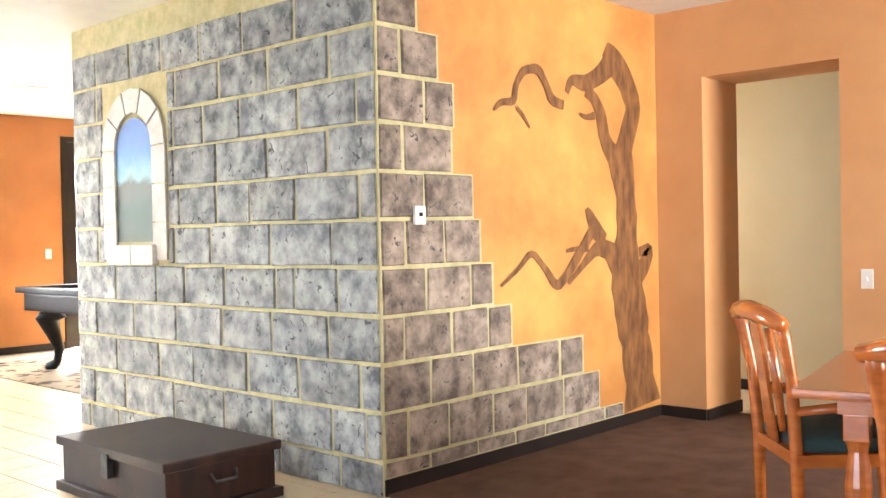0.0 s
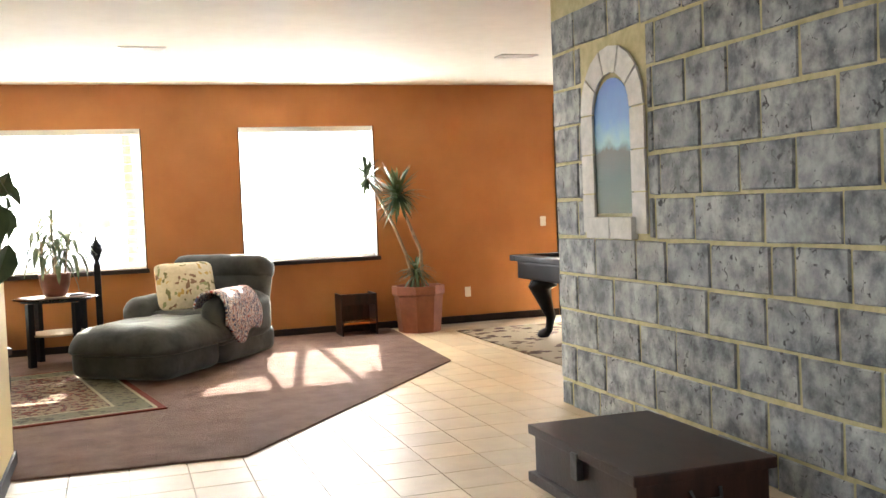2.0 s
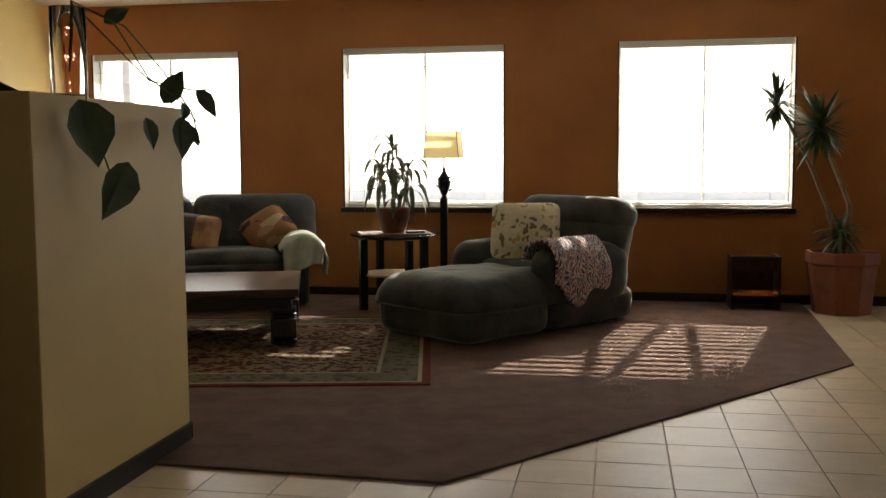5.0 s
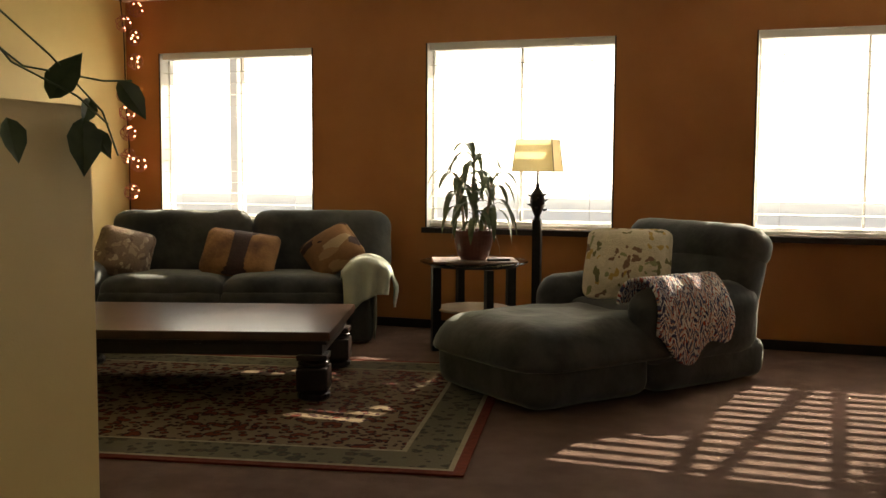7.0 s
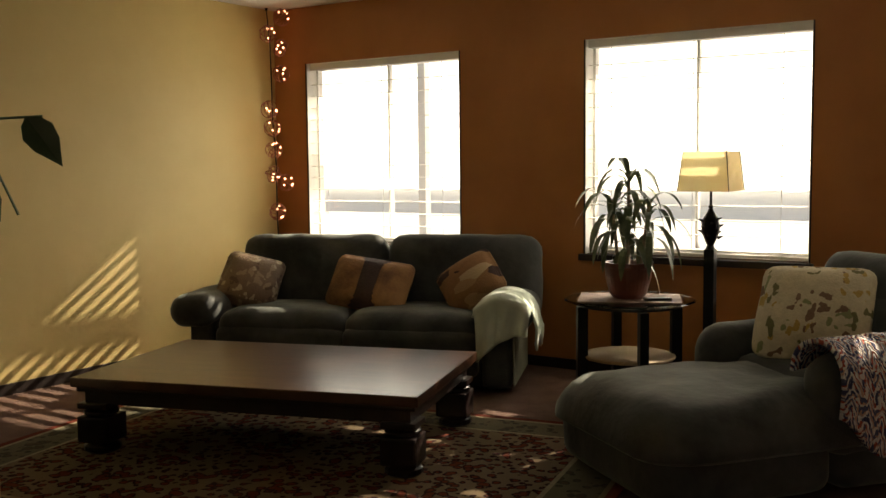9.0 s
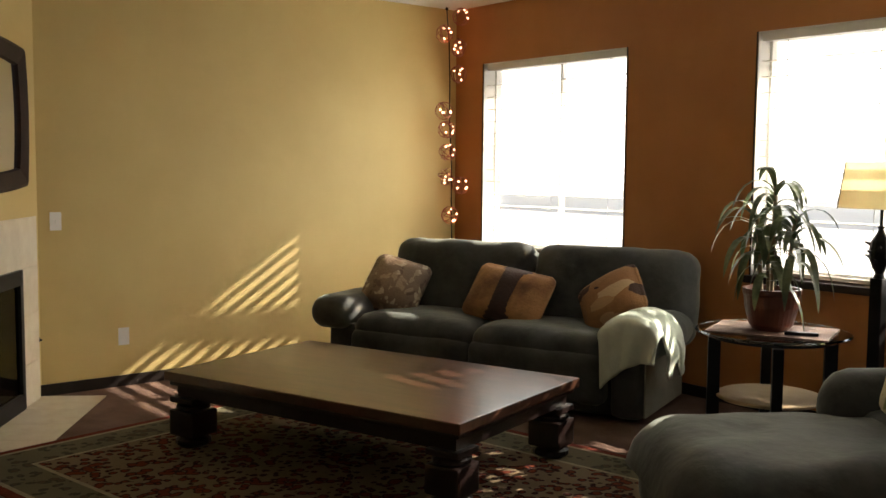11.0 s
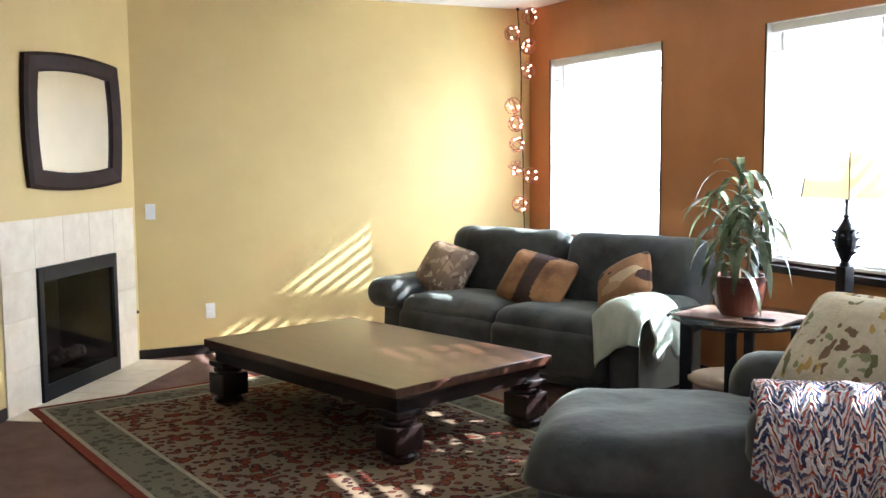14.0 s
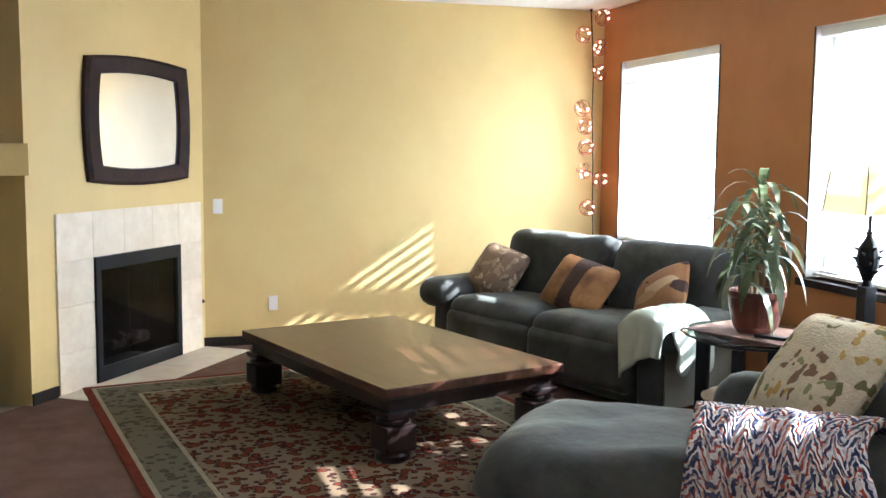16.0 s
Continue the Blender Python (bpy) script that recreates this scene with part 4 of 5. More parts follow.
# painted tree
tree = thing("painted_tree_mural", T(0, CY - 0.001, 0), "brown painted bare tree with twisted branches on an orange wall", "mural")
for i, (nm, pts) in enumerate(TREE.items()):
    bm = bmesh.new()
    fine = []
    for (xa, za, wa), (xb, zb, wb) in zip(pts, pts[1:]):
        for k in range(4):
            s = k / 4
            fine.append((xa + (xb - xa) * s, za + (zb - za) * s, wa + (wb - wa) * s))
    fine.append(pts[-1])
    sm = [fine[0]] + [tuple(sum(fine[q][c] for q in (i2 - 1, i2, i2 + 1)) / 3 for c in range(3)) for i2 in range(1, len(fine) - 1)] + [fine[-1]]
    prev = None
    y = -0.0015 - 0.0007 * i
    for q, (x, z, w) in enumerate(sm):
        nx_, nz_ = sm[min(q + 1, len(sm) - 1)], sm[max(q - 1, 0)]
        d = Vector((nx_[0] - nz_[0], 0, nx_[1] - nz_[1])).normalized()
        sd = Vector((d.z, 0, -d.x)) * (w * 0.92 * (1 + 0.18 * noise.noise(Vector((x * 9, z * 9, i)))))
        zc = max(z, 0.10)
        pair = [bm.verts.new((min(x + sd.x, OX - 0.01), y, max(zc + sd.z, 0.09))), bm.verts.new((x - sd.x, y, max(zc - sd.z, 0.09)))]
        if prev:
            bm.faces.new((prev[0], prev[1], pair[1], pair[0]))
        prev = pair
    r = bmesh.ops.extrude_face_region(bm, geom=list(bm.faces))
    bmesh.ops.translate(bm, verts=[v for v in r["geom"] if isinstance(v, bmesh.types.BMVert)], vec=(0, 0.001, 0))
    bmesh.ops.recalc_face_normals(bm, faces=bm.faces)
    part("trunk" if nm == "trunk" else "branch", bm, M["treepaint"], tree)


# ---- wall plates ----
def plate(name, m, label, category, kind):
    t = thing(name, m, label, category, "wall plates")
    part("plate", boxes((-0.036, 0.036, -0.006, 0, -0.058, 0.058), bevel=0.002), M["white"], t)
    if kind == "outlet":
        for z in (-0.022, 0.022):
            part("socket", boxes((-0.016, 0.016, -0.008, -0.006, z - 0.015, z + 0.015), bevel=0.002), M["white"], t)
    else:
        part("toggle", boxes((-0.005, 0.005, -0.016, -0.006, -0.012, 0.012), bevel=0.002), M["white"], t)
    return t


plate("wall_outlet", T(7.985, 0, 0.36), "white double outlet on the orange wall", "outlet", "outlet")
plate("light_switch", T(8.98, 0, 1.15), "white light switch on the orange wall beside the door", "switch", "switch")
plate("wall_outlet", T(0, -2.85, 0.345, 0, 0, 90), "white double outlet on the yellow wall", "outlet", "outlet")
plate("light_switch", T(0, -3.275, 1.125, 0, 0, 90), "white light switch on the yellow wall", "switch", "switch")
plate("light_switch", T(OX, -9.29, 0.98, 0, 0, -90), "white light switch on the peach wall", "switch", "switch")
th = thing("thermostat", T(7.22, CY - 0.016, 1.40), "small white thermostat on the stone face", "thermostat")
part("body", boxes((-0.038, 0.038, -0.022, 0, -0.048, 0.048), bevel=0.006), M["white"], th)
part("display", boxes((-0.012, 0.014, -0.0235, -0.0222, -0.006, 0.014)), M["black"], th)
kn = thing("gas_key_valve", DM @ T(0.028, 0.0, 0.38), "small round brass gas key plate beside the fireplace", "valve")
bm = lathe(bmesh.new(), [(0.016, 0.0), (0.016, 0.004), (0.006, 0.006), (0.006, 0.02)], 12)
bmesh.ops.transform(bm, matrix=T(0, 0, 0, -90), verts=bm.verts)
part("plate", bm, M["darkwood"], kn)


def vent(x, y, rz=0):
    v = thing("ceiling_vent", T(x, y, CEIL, 0, 0, rz), "white two-panel ceiling air vent", "vent", "ceiling vents")
    part("frame", boxes((-0.19, 0.19, -0.085, -0.065, -0.012, 0), (-0.19, 0.19, 0.065, 0.085, -0.012, 0), (-0.19, -0.17, -0.065, 0.065, -0.012, 0), (0.17, 0.19, -0.065, 0.065, -0.012, 0), (-0.01, 0.01, -0.065, 0.065, -0.012, 0)), M["white"], v)
    part("backing", boxes((-0.17, 0.17, -0.065, 0.065, -0.002, -0.001)), M["black"], v)
    for side in (-0.09, 0.09):
        for k in range(6):
            part("slat", boxes((side - 0.078, side + 0.078, -0.058 + k * 0.021, -0.046 + k * 0.021, -0.009, -0.005)), M["white"], v)


vent(4.38, -2.30)
vent(7.80, -2.15)


# ---- chest ----
ch = thing("storage_chest", T(6.32, -6.93, 0.0), "dark red-brown wooden trunk with iron latch beside the stone wall", "chest")
part("body", boxes((-0.31, 0.31, -0.50, 0.50, 0.05, 0.235), bevel=0.006), M["chestwood"], ch)
part("lid", boxes((-0.335, 0.335, -0.525, 0.525, 0.238, 0.285), bevel=0.008), M["chestwood"], ch, "dark worn lid")
part("plinth", boxes((-0.34, 0.34, -0.53, 0.53, 0.0, 0.05), bevel=0.008), M["chestwood"], ch)
part("latch", boxes((-0.345, -0.31, -0.03, 0.03, 0.14, 0.26), bevel=0.004), M["iron"], ch, "dark iron latch")
for s in (-0.505, 0.505):
    part("handle", tube(bmesh.new(), [(-0.07, s, 0.19), (-0.06, s * 1.05, 0.15), (0.06, s * 1.05, 0.15), (0.07, s, 0.19)], 0.008, 6), M["iron"], ch, "iron side handle")

# ---- pool table and its rug ----
prug = thing("pool_room_rug", T(0, 0, 0), "brown and cream swirl rug under the pool table", "rug")
part("rug_body", boxes((7.58, 10.9, -5.2, -0.72, 0.0, 0.012), bevel=0.003), M["poolrug"], prug)
pt = thing("pool_table", T(9.22, -2.26, 0.012, 0, 0, 90), "black pool table with carved cabriole legs on the rug", "pool table")
part("rail", boxes((-0.72, -0.58, -1.32, 1.32, 0.78, 0.84), (0.58, 0.72, -1.32, 1.32, 0.78, 0.84), (-0.58, 0.58, 1.18, 1.32, 0.78, 0.84), (-0.58, 0.58, -1.32, -1.18, 0.78, 0.84), bevel=0.012), M["black"], pt)
part("cloth", boxes((-0.578, 0.578, -1.178, 1.178, 0.77, 0.80)), M["bluefelt"], pt, "grey cloth cover")
part("cabinet", boxes((-0.66, 0.66, -1.26, 1.26, 0.60, 0.778), bevel=0.02), M["black"], pt)
for sx in (-1, 1):
    for sy in (-1, 1):
        bm = tube(bmesh.new(), [(0, 0, 0.60), (0.06 * sx, 0.06 * sy, 0.50), (0.02 * sx, 0.02 * sy, 0.36), (-0.02 * sx, -0.02 * sy, 0.2), (0, 0, 0.08), (0.04 * sx, 0.04 * sy, 0.03), (0.05 * sx, 0.05 * sy, 0.0)], [0.13, 0.12, 0.075, 0.05, 0.04, 0.06, 0.06], 10)
        part("leg", bm, M["black"], pt, smooth=True).location = (sx * 0.47, sy * 1.02, 0)

# ---- planter with tall dracaena ----
pl = thing("planter_with_tall_dracaena", T(7.25, -0.42, 0.0), "tall two-caned dracaena in a terracotta square planter", "potted plant")
bm = bmesh.new()
prof = [(0.235, 0.0), (0.275, 0.40), (0.295, 0.42), (0.295, 0.51), (0.265, 0.51), (0.25, 0.46)]
lathe(bm, prof, 8)
part("pot", bm, M["terracotta"], pl)
part("soil", lathe(bmesh.new(), [(0.25, 0.44), (0.25, 0.462)], 8), M["soil"], pl)
r5 = random.Random(11)
canes = [[(-0.02, 0.02, 0.45), (-0.12, 0.0, 0.85), (-0.27, -0.05, 1.2), (-0.46, -0.1, 1.55), (-0.56, -0.12, 1.70)], [(0.06, 0.0, 0.45), (0.03, -0.05, 0.9), (-0.12, -0.08, 1.25), (-0.22, -0.1, 1.50)]]
for c in canes:
    part("cane", tube(bmesh.new(), c, [0.022, 0.02, 0.017, 0.015, 0.012][:len(c)], 7), M["bark"], pl, smooth=True)
for (hx, hy, hz), nleaf, L in ((( -0.57, -0.12, 1.72), 75, 0.26), ((-0.22, -0.1, 1.52), 140, 0.36), ((-0.02, -0.02, 0.66), 65, 0.27)):
    bm = bmesh.new()
    for k in range(nleaf):
        a, e = r5.uniform(0, 2 * math.pi), r5.uniform(-0.9, 1.3)
        d = Vector((math.cos(a) * math.cos(e), math.sin(a) * math.cos(e), math.sin(e)))
        if hy + d.y * L * 1.0 > 0.30:
            d.y *= 0.4
        leaf_mesh(bm, (hx, hy, hz + r5.uniform(-0.06, 0.04)), d, L * r5.uniform(0.7, 1.1), r5.uniform(0.026, 0.038), 0.5 + (0.6 if hz < 1 else 0), n=3)
    part("crown", bm, M["leaf"], pl)

# small wooden box table beside the planter
bx = thing("small_wooden_stool_box", T(6.56, -0.32, 0.0), "small dark red-brown wooden magazine box with a shelf", "box")
part("side_panel", boxes((-0.20, -0.18, -0.16, 0.16, 0, 0.46), bevel=0.003), M["chestwood"], bx)
part("side_panel", boxes((0.18, 0.20, -0.16, 0.16, 0, 0.46), bevel=0.003), M["chestwood"], bx)
part("back_panel", boxes((-0.18, 0.18, 0.13, 0.15, 0.02, 0.44)), M["chestwood"], bx)
part("shelf", boxes((-0.18, 0.18, -0.15, 0.13, 0.13, 0.15)), M["orangewood"], bx, "lighter wooden shelf")
part("front_rail", boxes((-0.18, 0.18, -0.16, -0.145, 0.34, 0.46), bevel=0.003), M["chestwood"], bx)

# ---- end table, pot plant, lamp ----
et = thing("end_table", T(3.52, -0.74, 0.012), "round glass end table with black legs and a lower wooden shelf", "table")
EZ = 0.645
part("glass_top", lathe(bmesh.new(), [(0.38, EZ - 0.016), (0.393, EZ - 0.008), (0.38, EZ)], 48), M["greenglass"], et, smooth=False)
part("ring", lathe(bmesh.new(), [(0.26, EZ - 0.045), (0.32, EZ - 0.04), (0.32, EZ - 0.016), (0.26, EZ - 0.0135)], 40), M["black"], et)
for k in range(4):
    a = radians(-51.6 + 90 * k)
    part("leg", boxes((-0.032, 0.032, -0.026, 0.026, 0, EZ - 0.0455), bevel=0.004), M["black"], et).matrix_local = T(0.29 * math.cos(a), 0.29 * math.sin(a), 0, 0, 0, math.degrees(a))
part("lower_shelf", lathe(bmesh.new(), [(0.265, 0.285), (0.275, 0.29), (0.275, 0.30), (0.265, 0.305)], 40), mat("pale_wood_disc", (0.5, 0.38, 0.24), (0.42, 0.3, 0.18), 5, 0.5), et, "pale round wooden shelf")

mt = thing("placemat", T(3.53, -0.76, 0.012 + EZ, 0, 0, 22), "brown square placemat under the plant pot", "placemat")
part("mat", boxes((-0.30, 0.30, -0.21, 0.21, 0.0005, 0.006)), mat("brown_woven_mat", (0.2, 0.12, 0.08), (0.14, 0.08, 0.055), 20, 0.7, 0.4, 150), mt)
rm = thing("remote_control", T(3.72, -0.80, 0.019 + EZ, 0, 0, 35), "small black remote control on the placemat", "remote")
part("body", boxes((-0.08, 0.08, -0.022, 0.022, 0, 0.016), bevel=0.004), M["black"], rm)

pp = thing("potted_dracaena", T(3.52, -0.76, 0.019 + EZ), "striped drooping dracaena in a brown-red glazed pot", "potted plant")
part("pot", lathe(bmesh.new(), [(0.088, 0), (0.112, 0.03), (0.135, 0.12), (0.141, 0.18), (0.147, 0.19), (0.147, 0.215), (0.132, 0.215), (0.128, 0.18)], 32), M["brownglaze"], pp, smooth=False)
part("soil", lathe(bmesh.new(), [(0.128, 0.165), (0.128, 0.19)], 20), M["soil"], pp)
r6 = random.Random(5)
for sx, sy, hh, nl in ((0.0, 0.0, 0.66, 24), (-0.12, 0.03, 0.50, 18), (0.15, -0.05, 0.50, 18), (0.03, -0.10, 0.40, 13)):
    part("cane", tube(bmesh.new(), [(sx * 0.6, sy * 0.6, 0.18), (sx, sy, hh + 0.08)], [0.011, 0.009], 6), M["bark"], pp)
    bm = bmesh.new()
    for k in range(nl):
        a = k * 2.4 + r6.uniform(-0.3, 0.3)
        z = hh - 0.14 + 0.22 * k / nl
        e = 0.15 + 1.0 * k / nl
        d = Vector((math.cos(a) * math.cos(e), math.sin(a) * math.cos(e), math.sin(e)))
        leaf_mesh(bm, (sx, sy, z), d, r6.uniform(0.24, 0.38), r6.uniform(0.034, 0.05), r6.uniform(3.4, 5.2) - 1.6 * k / nl, n=7)
    part("crown", bm, M["leafstripe"], pp)

lp = thing("floor_lamp", T(3.90, -0.40, 0.012), "dark turned floor lamp with square cream fabric shade", "lamp")
part("base", lathe(bmesh.new(), [(0.15, 0), (0.15, 0.02), (0.10, 0.04), (0.05, 0.06)], 24), M["black"], lp)
part("post", boxes((-0.032, 0.032, -0.032, 0.032, 0.05, 0.93), bevel=0.006), M["black"], lp)
part("finial_body", lathe(bmesh.new(), [(0.03, 0.93), (0.02, 0.955), (0.03, 0.975), (0.052, 1.03), (0.056, 1.07), (0.045, 1.12), (0.02, 1.16), (0.012, 1.18), (0.018, 1.19), (0.008, 1.2), (0.008, 1.31)], 14), M["black"], lp, "carved spiky lamp body")
for k in range(14):
    a = k * 2.4
    z = 1.0 + 0.12 * k / 14
    part("leaf_carving", tube(bmesh.new(), [(0.045 * math.cos(a), 0.045 * math.sin(a), z), (0.075 * math.cos(a), 0.075 * math.sin(a), z + 0.012)], [0.012, 0.003], 5), M["black"], lp)
bm = bmesh.new()
lo, hi = [], []
for sx, sy in ((-1, -1), (1, -1), (1, 1), (-1, 1)):
    lo.append(bm.verts.new((sx * 0.155, sy * 0.155, 1.285)))
    hi.append(bm.verts.new((sx * 0.13, sy * 0.13, 1.52)))
for k in range(4):
    bm.faces.new((lo[k], lo[(k + 1) % 4], hi[(k + 1) % 4], hi[k]))
shade_m = M["shade"]
so = part("shade", bm, shade_m, lp, "cream fabric shade with dark corner wires")
md = so.modifiers.new("thick", "SOLIDIFY")
md.thickness = 0.003
for sx, sy in ((-1, -1), (1, -1), (1, 1), (-1, 1)):
    part("corner_wire", tube(bmesh.new(), [(sx * 0.156, sy * 0.156, 1.283), (sx * 0.131, sy * 0.131, 1.522)], 0.003, 5), M["black"], lp)

# ---- cushions and throws ----
def pillow(name, m, s, t, material, label, seed, s2=0):
    o = thing(name, m, label, "cushion", "cushions")
    bm = puffy(bmesh.new(), s, s2 or s, t, t * 0.42, None, 12, 0.02, 0.006, seed, 0.75)
    part("cover", bm, material, o, smooth=True)
    return o


pillow("throw_pillow", T(4.70, -1.25, 0.72, 50, 0, 4), 0.54, 0.17, M["florals"], "cream botanical print pillow leaning on the chaise", 31)
pillow("throw_pillow", SOFA @ T(-0.80, -0.03, 0.65, 56, 14, 12), 0.42, 0.15, M["sheen"], "shiny brown leaf print pillow on the sofa", 32)
p2 = pillow("throw_pillow", SOFA @ T(0.08, -0.05, 0.645, 55, 8, -4), 0.56, 0.13, M["goldcloth"], "gold and dark brown plush pillow on the sofa", 33, 0.40)
part("center_panel", puffy(bmesh.new(), 0.27, 0.395, 0.139, 0.05, None, 10, 0.02, 0.004, 33, 0.6), M["darkcloth"], p2, "dark brown centre band", smooth=True)
pillow("throw_pillow", SOFA @ T(0.78, -0.03, 0.67, 50, 0, -20) @ T(0, 0, 0, 0, 0, 42), 0.42, 0.15, M["patch"], "brown and gold patchwork pillow on the sofa", 34)


def drape(name, m, nx, ny, shape, material, label, thick=0.012):
    """A throw laid over an arm: a grid of points from shape(u, v), thickened."""
    o = thing(name, m, label, "blanket")
    bm = bmesh.new()
    g = [[bm.verts.new(shape(i / nx, j / ny)) for j in range(ny + 1)] for i in range(nx + 1)]
    for i in range(nx):
        for j in range(ny):
            bm.faces.new((g[i][j], g[i + 1][j], g[i + 1][j + 1], g[i][j + 1]))
    bmesh.ops.recalc_face_normals(bm, faces=bm.faces)
    uvl = bm.loops.layers.uv.new("weave")
    where = {vv: (i / nx, j / ny) for i, row in enumerate(g) for j, vv in enumerate(row)}
    for f in bm.faces:
        for lp_ in f.loops:
            lp_[uvl].uv = where[lp_.vert]
    c = part("cloth", bm, material, o, smooth=True)
    s = c.modifiers.new("thick", "SOLIDIFY")
    s.thickness, s.offset = thick, 1
    return o


def over(u, v, x_in, x_out, ztop, y0, y1, z_in, z_out, cx, r, seed):
    """Profile over a rounded arm centred at cx: from z_in on the inner side over the top to z_out outside."""
    y = y0 + (y1 - y0) * v
    w = noise.noise(Vector((u * 3, v * 5, seed))) * 0.018
    li, arc, lo_ = ztop - r - z_in, math.pi * r, ztop - r - z_out * (1 - 0.25 * math.sin(v * 5 + seed) ** 2)
    s = u * (li + arc + lo_)
    if s < li:
        return Vector((cx + x_in * r, y, z_in + s))+ Vector((x_in * w, 0, 0))
    if s < li + arc:
        a = (s - li) / r
        return Vector((cx + x_in * r * math.cos(a), y, ztop - r + r * math.sin(a) + abs(w)))
    z = ztop - r - (s - li - arc)
    return Vector((cx - x_in * r * (1.02) - x_in * abs(w) * 2, y + w, z))


drape("knitted_throw", CH, 30, 24, lambda u, v: over(u, v, -1, 1, 0.67, -0.28 - 0.05 * max(0.0, u - 0.55), 0.37 + 0.04 * math.sin(u * 9) - 0.10 * u, 0.52, 0.40 - 0.16 * (1 - abs(2 * v - 0.9)), 0.42, 0.16, 3.0), M["knit"], "red, navy and white zigzag knitted throw over the chaise arm", 0.02)
drape("pale_throw", SOFA, 20, 16, lambda u, v: over(u, v, -1, 1, 0.645, -0.50 + 0.04 * u, -0.12, 0.50, 0.38 - 0.02 * v, 1.056, 0.19, 7.0), M["palecloth"], "pale sage throw over the sofa arm")


def front_flap(u, v):
    """The corner of the pale cloth that hangs down over the front of the arm."""
    x = 1.056 + (u - 0.5) * 0.36 * (1 - 0.15 * v)
    drop = 0.20 + 0.17 * (1 - u) ** 1.5
    fold = 0.018 * math.sin(u * 17 + v * 2)
    if v < 0.25:
        return Vector((x, -0.46 - 0.08 * math.sin(v * 4 * math.pi / 2), 0.650 - 0.10 * (2 * u - 1) ** 2 - 0.03 * (1 - math.cos(v * 4 * math.pi / 2))))
    return Vector((x, -0.54 - 0.01 * v + fold * v, 0.620 - 0.10 * (2 * u - 1) ** 2 * (1.25 - v) - drop * (v - 0.25) / 0.75))


drape("pale_cloth", SOFA, 20, 14, front_flap, M["palecloth"], "pale sage cloth hanging pointed over the sofa arm front")

# ---- string of lit balls ----
sg = thing("ball_light_string", T(0.0, 0.0, 0.0), "string of copper wire ball lights hanging in the corner", "string lights")
cordpts = [(0.07, -0.16, CEIL - 0.02), (0.09, -0.15, 2.5), (0.08, -0.13, 2.2), (0.09, -0.14, 1.9), (0.11, -0.13, 1.5), (0.10, -0.12, 1.1), (0.09, -0.10, 0.75), (0.08, -0.08, 0.4)]
part("cord", tube(bmesh.new(), cordpts, 0.005, 6), M["black"], sg)
part("hook", lathe(bmesh.new(), [(0.012, 0), (0.012, 0.02)], 8, 0.07, -0.16), M["black"], sg).location = (0, 0, CEIL - 0.02)
copper = mat("copper_wire", (0.40, 0.14, 0.08), (0.3, 0.1, 0.06), 9, 0.35, metal=0.6)
bulb = glow("warm_small_bulb", (1.0, 0.5, 0.3), 3.4)
r7 = random.Random(3)
BALLS = [(-0.10, 2.70), (-0.27, 2.55), (-0.12, 2.45), (-0.12, 2.24), (-0.27, 1.94), (-0.24, 1.79), (-0.23, 1.61), (-0.24, 1.41), (-0.09, 1.34), (-0.20, 1.10)]
for y, z in BALLS:
    R = 0.07
    ball = new("wire_ball")
    ball.parent = sg
    ball.location = (0.18, y, z)
    for k in range(6):
        ax = Euler((r7.uniform(0, 3), r7.uniform(0, 3), r7.uniform(0, 3))).to_matrix()
        pts = [ax @ Vector((R * math.cos(2 * math.pi * i / 14), R * math.sin(2 * math.pi * i / 14), 0)) for i in range(15)]
        part("wire_ring", tube(bmesh.new(), pts, 0.0028, 4), copper, ball)
    for k in range(5):
        d = Vector((r7.uniform(0.1, 1), r7.uniform(-1, 0.5), r7.uniform(-1, 1))).normalized() * R * 0.85
        bm = bmesh.new()
        bmesh.ops.create_icosphere(bm, subdivisions=1, radius=0.009, matrix=Matrix.Translation(d))
        part("bulb", bm, bulb, ball)

# ---- vase with vine, driftwood on the half wall ----
vs = thing("glass_vase_with_vine", T(3.37, -5.52, 1.51), "clear glass cylinder vase with trailing pothos vine on the half wall", "vase")
vb = lathe(bmesh.new(), [(0.062, 0.0), (0.068, 0.01), (0.066, 0.34), (0.060, 0.34), (0.058, 0.02), (0.05, 0.015)], 24)
part("vase_body", vb, M["vaseglass"], vs, smooth=True)
VINES = [[(0, 0, 0.1), (0.01, 0.02, 0.36), (0.12, 0.12, 0.30), (0.17, 0.30, 0.10), (0.19, 0.55, 0.02), (0.20, 0.68, -0.06)],
         [(0, 0, 0.1), (0.03, -0.02, 0.36), (0.12, -0.1, 0.2), (0.17, -0.18, -0.10), (0.18, -0.10, -0.20), (0.18, -0.05, -0.28)],
         [(0, 0, 0.1), (0.0, 0.03, 0.37), (0.10, 0.25, 0.30), (0.15, 0.48, 0.14), (0.18, 0.68, -0.02), (0.19, 0.74, -0.16)],
         [(0, 0, 0.1), (0.02, 0.02, 0.35), (0.12, 0.4, 0.10), (0.17, 0.7, 0.08), (0.19, 0.82, 0.09)]]
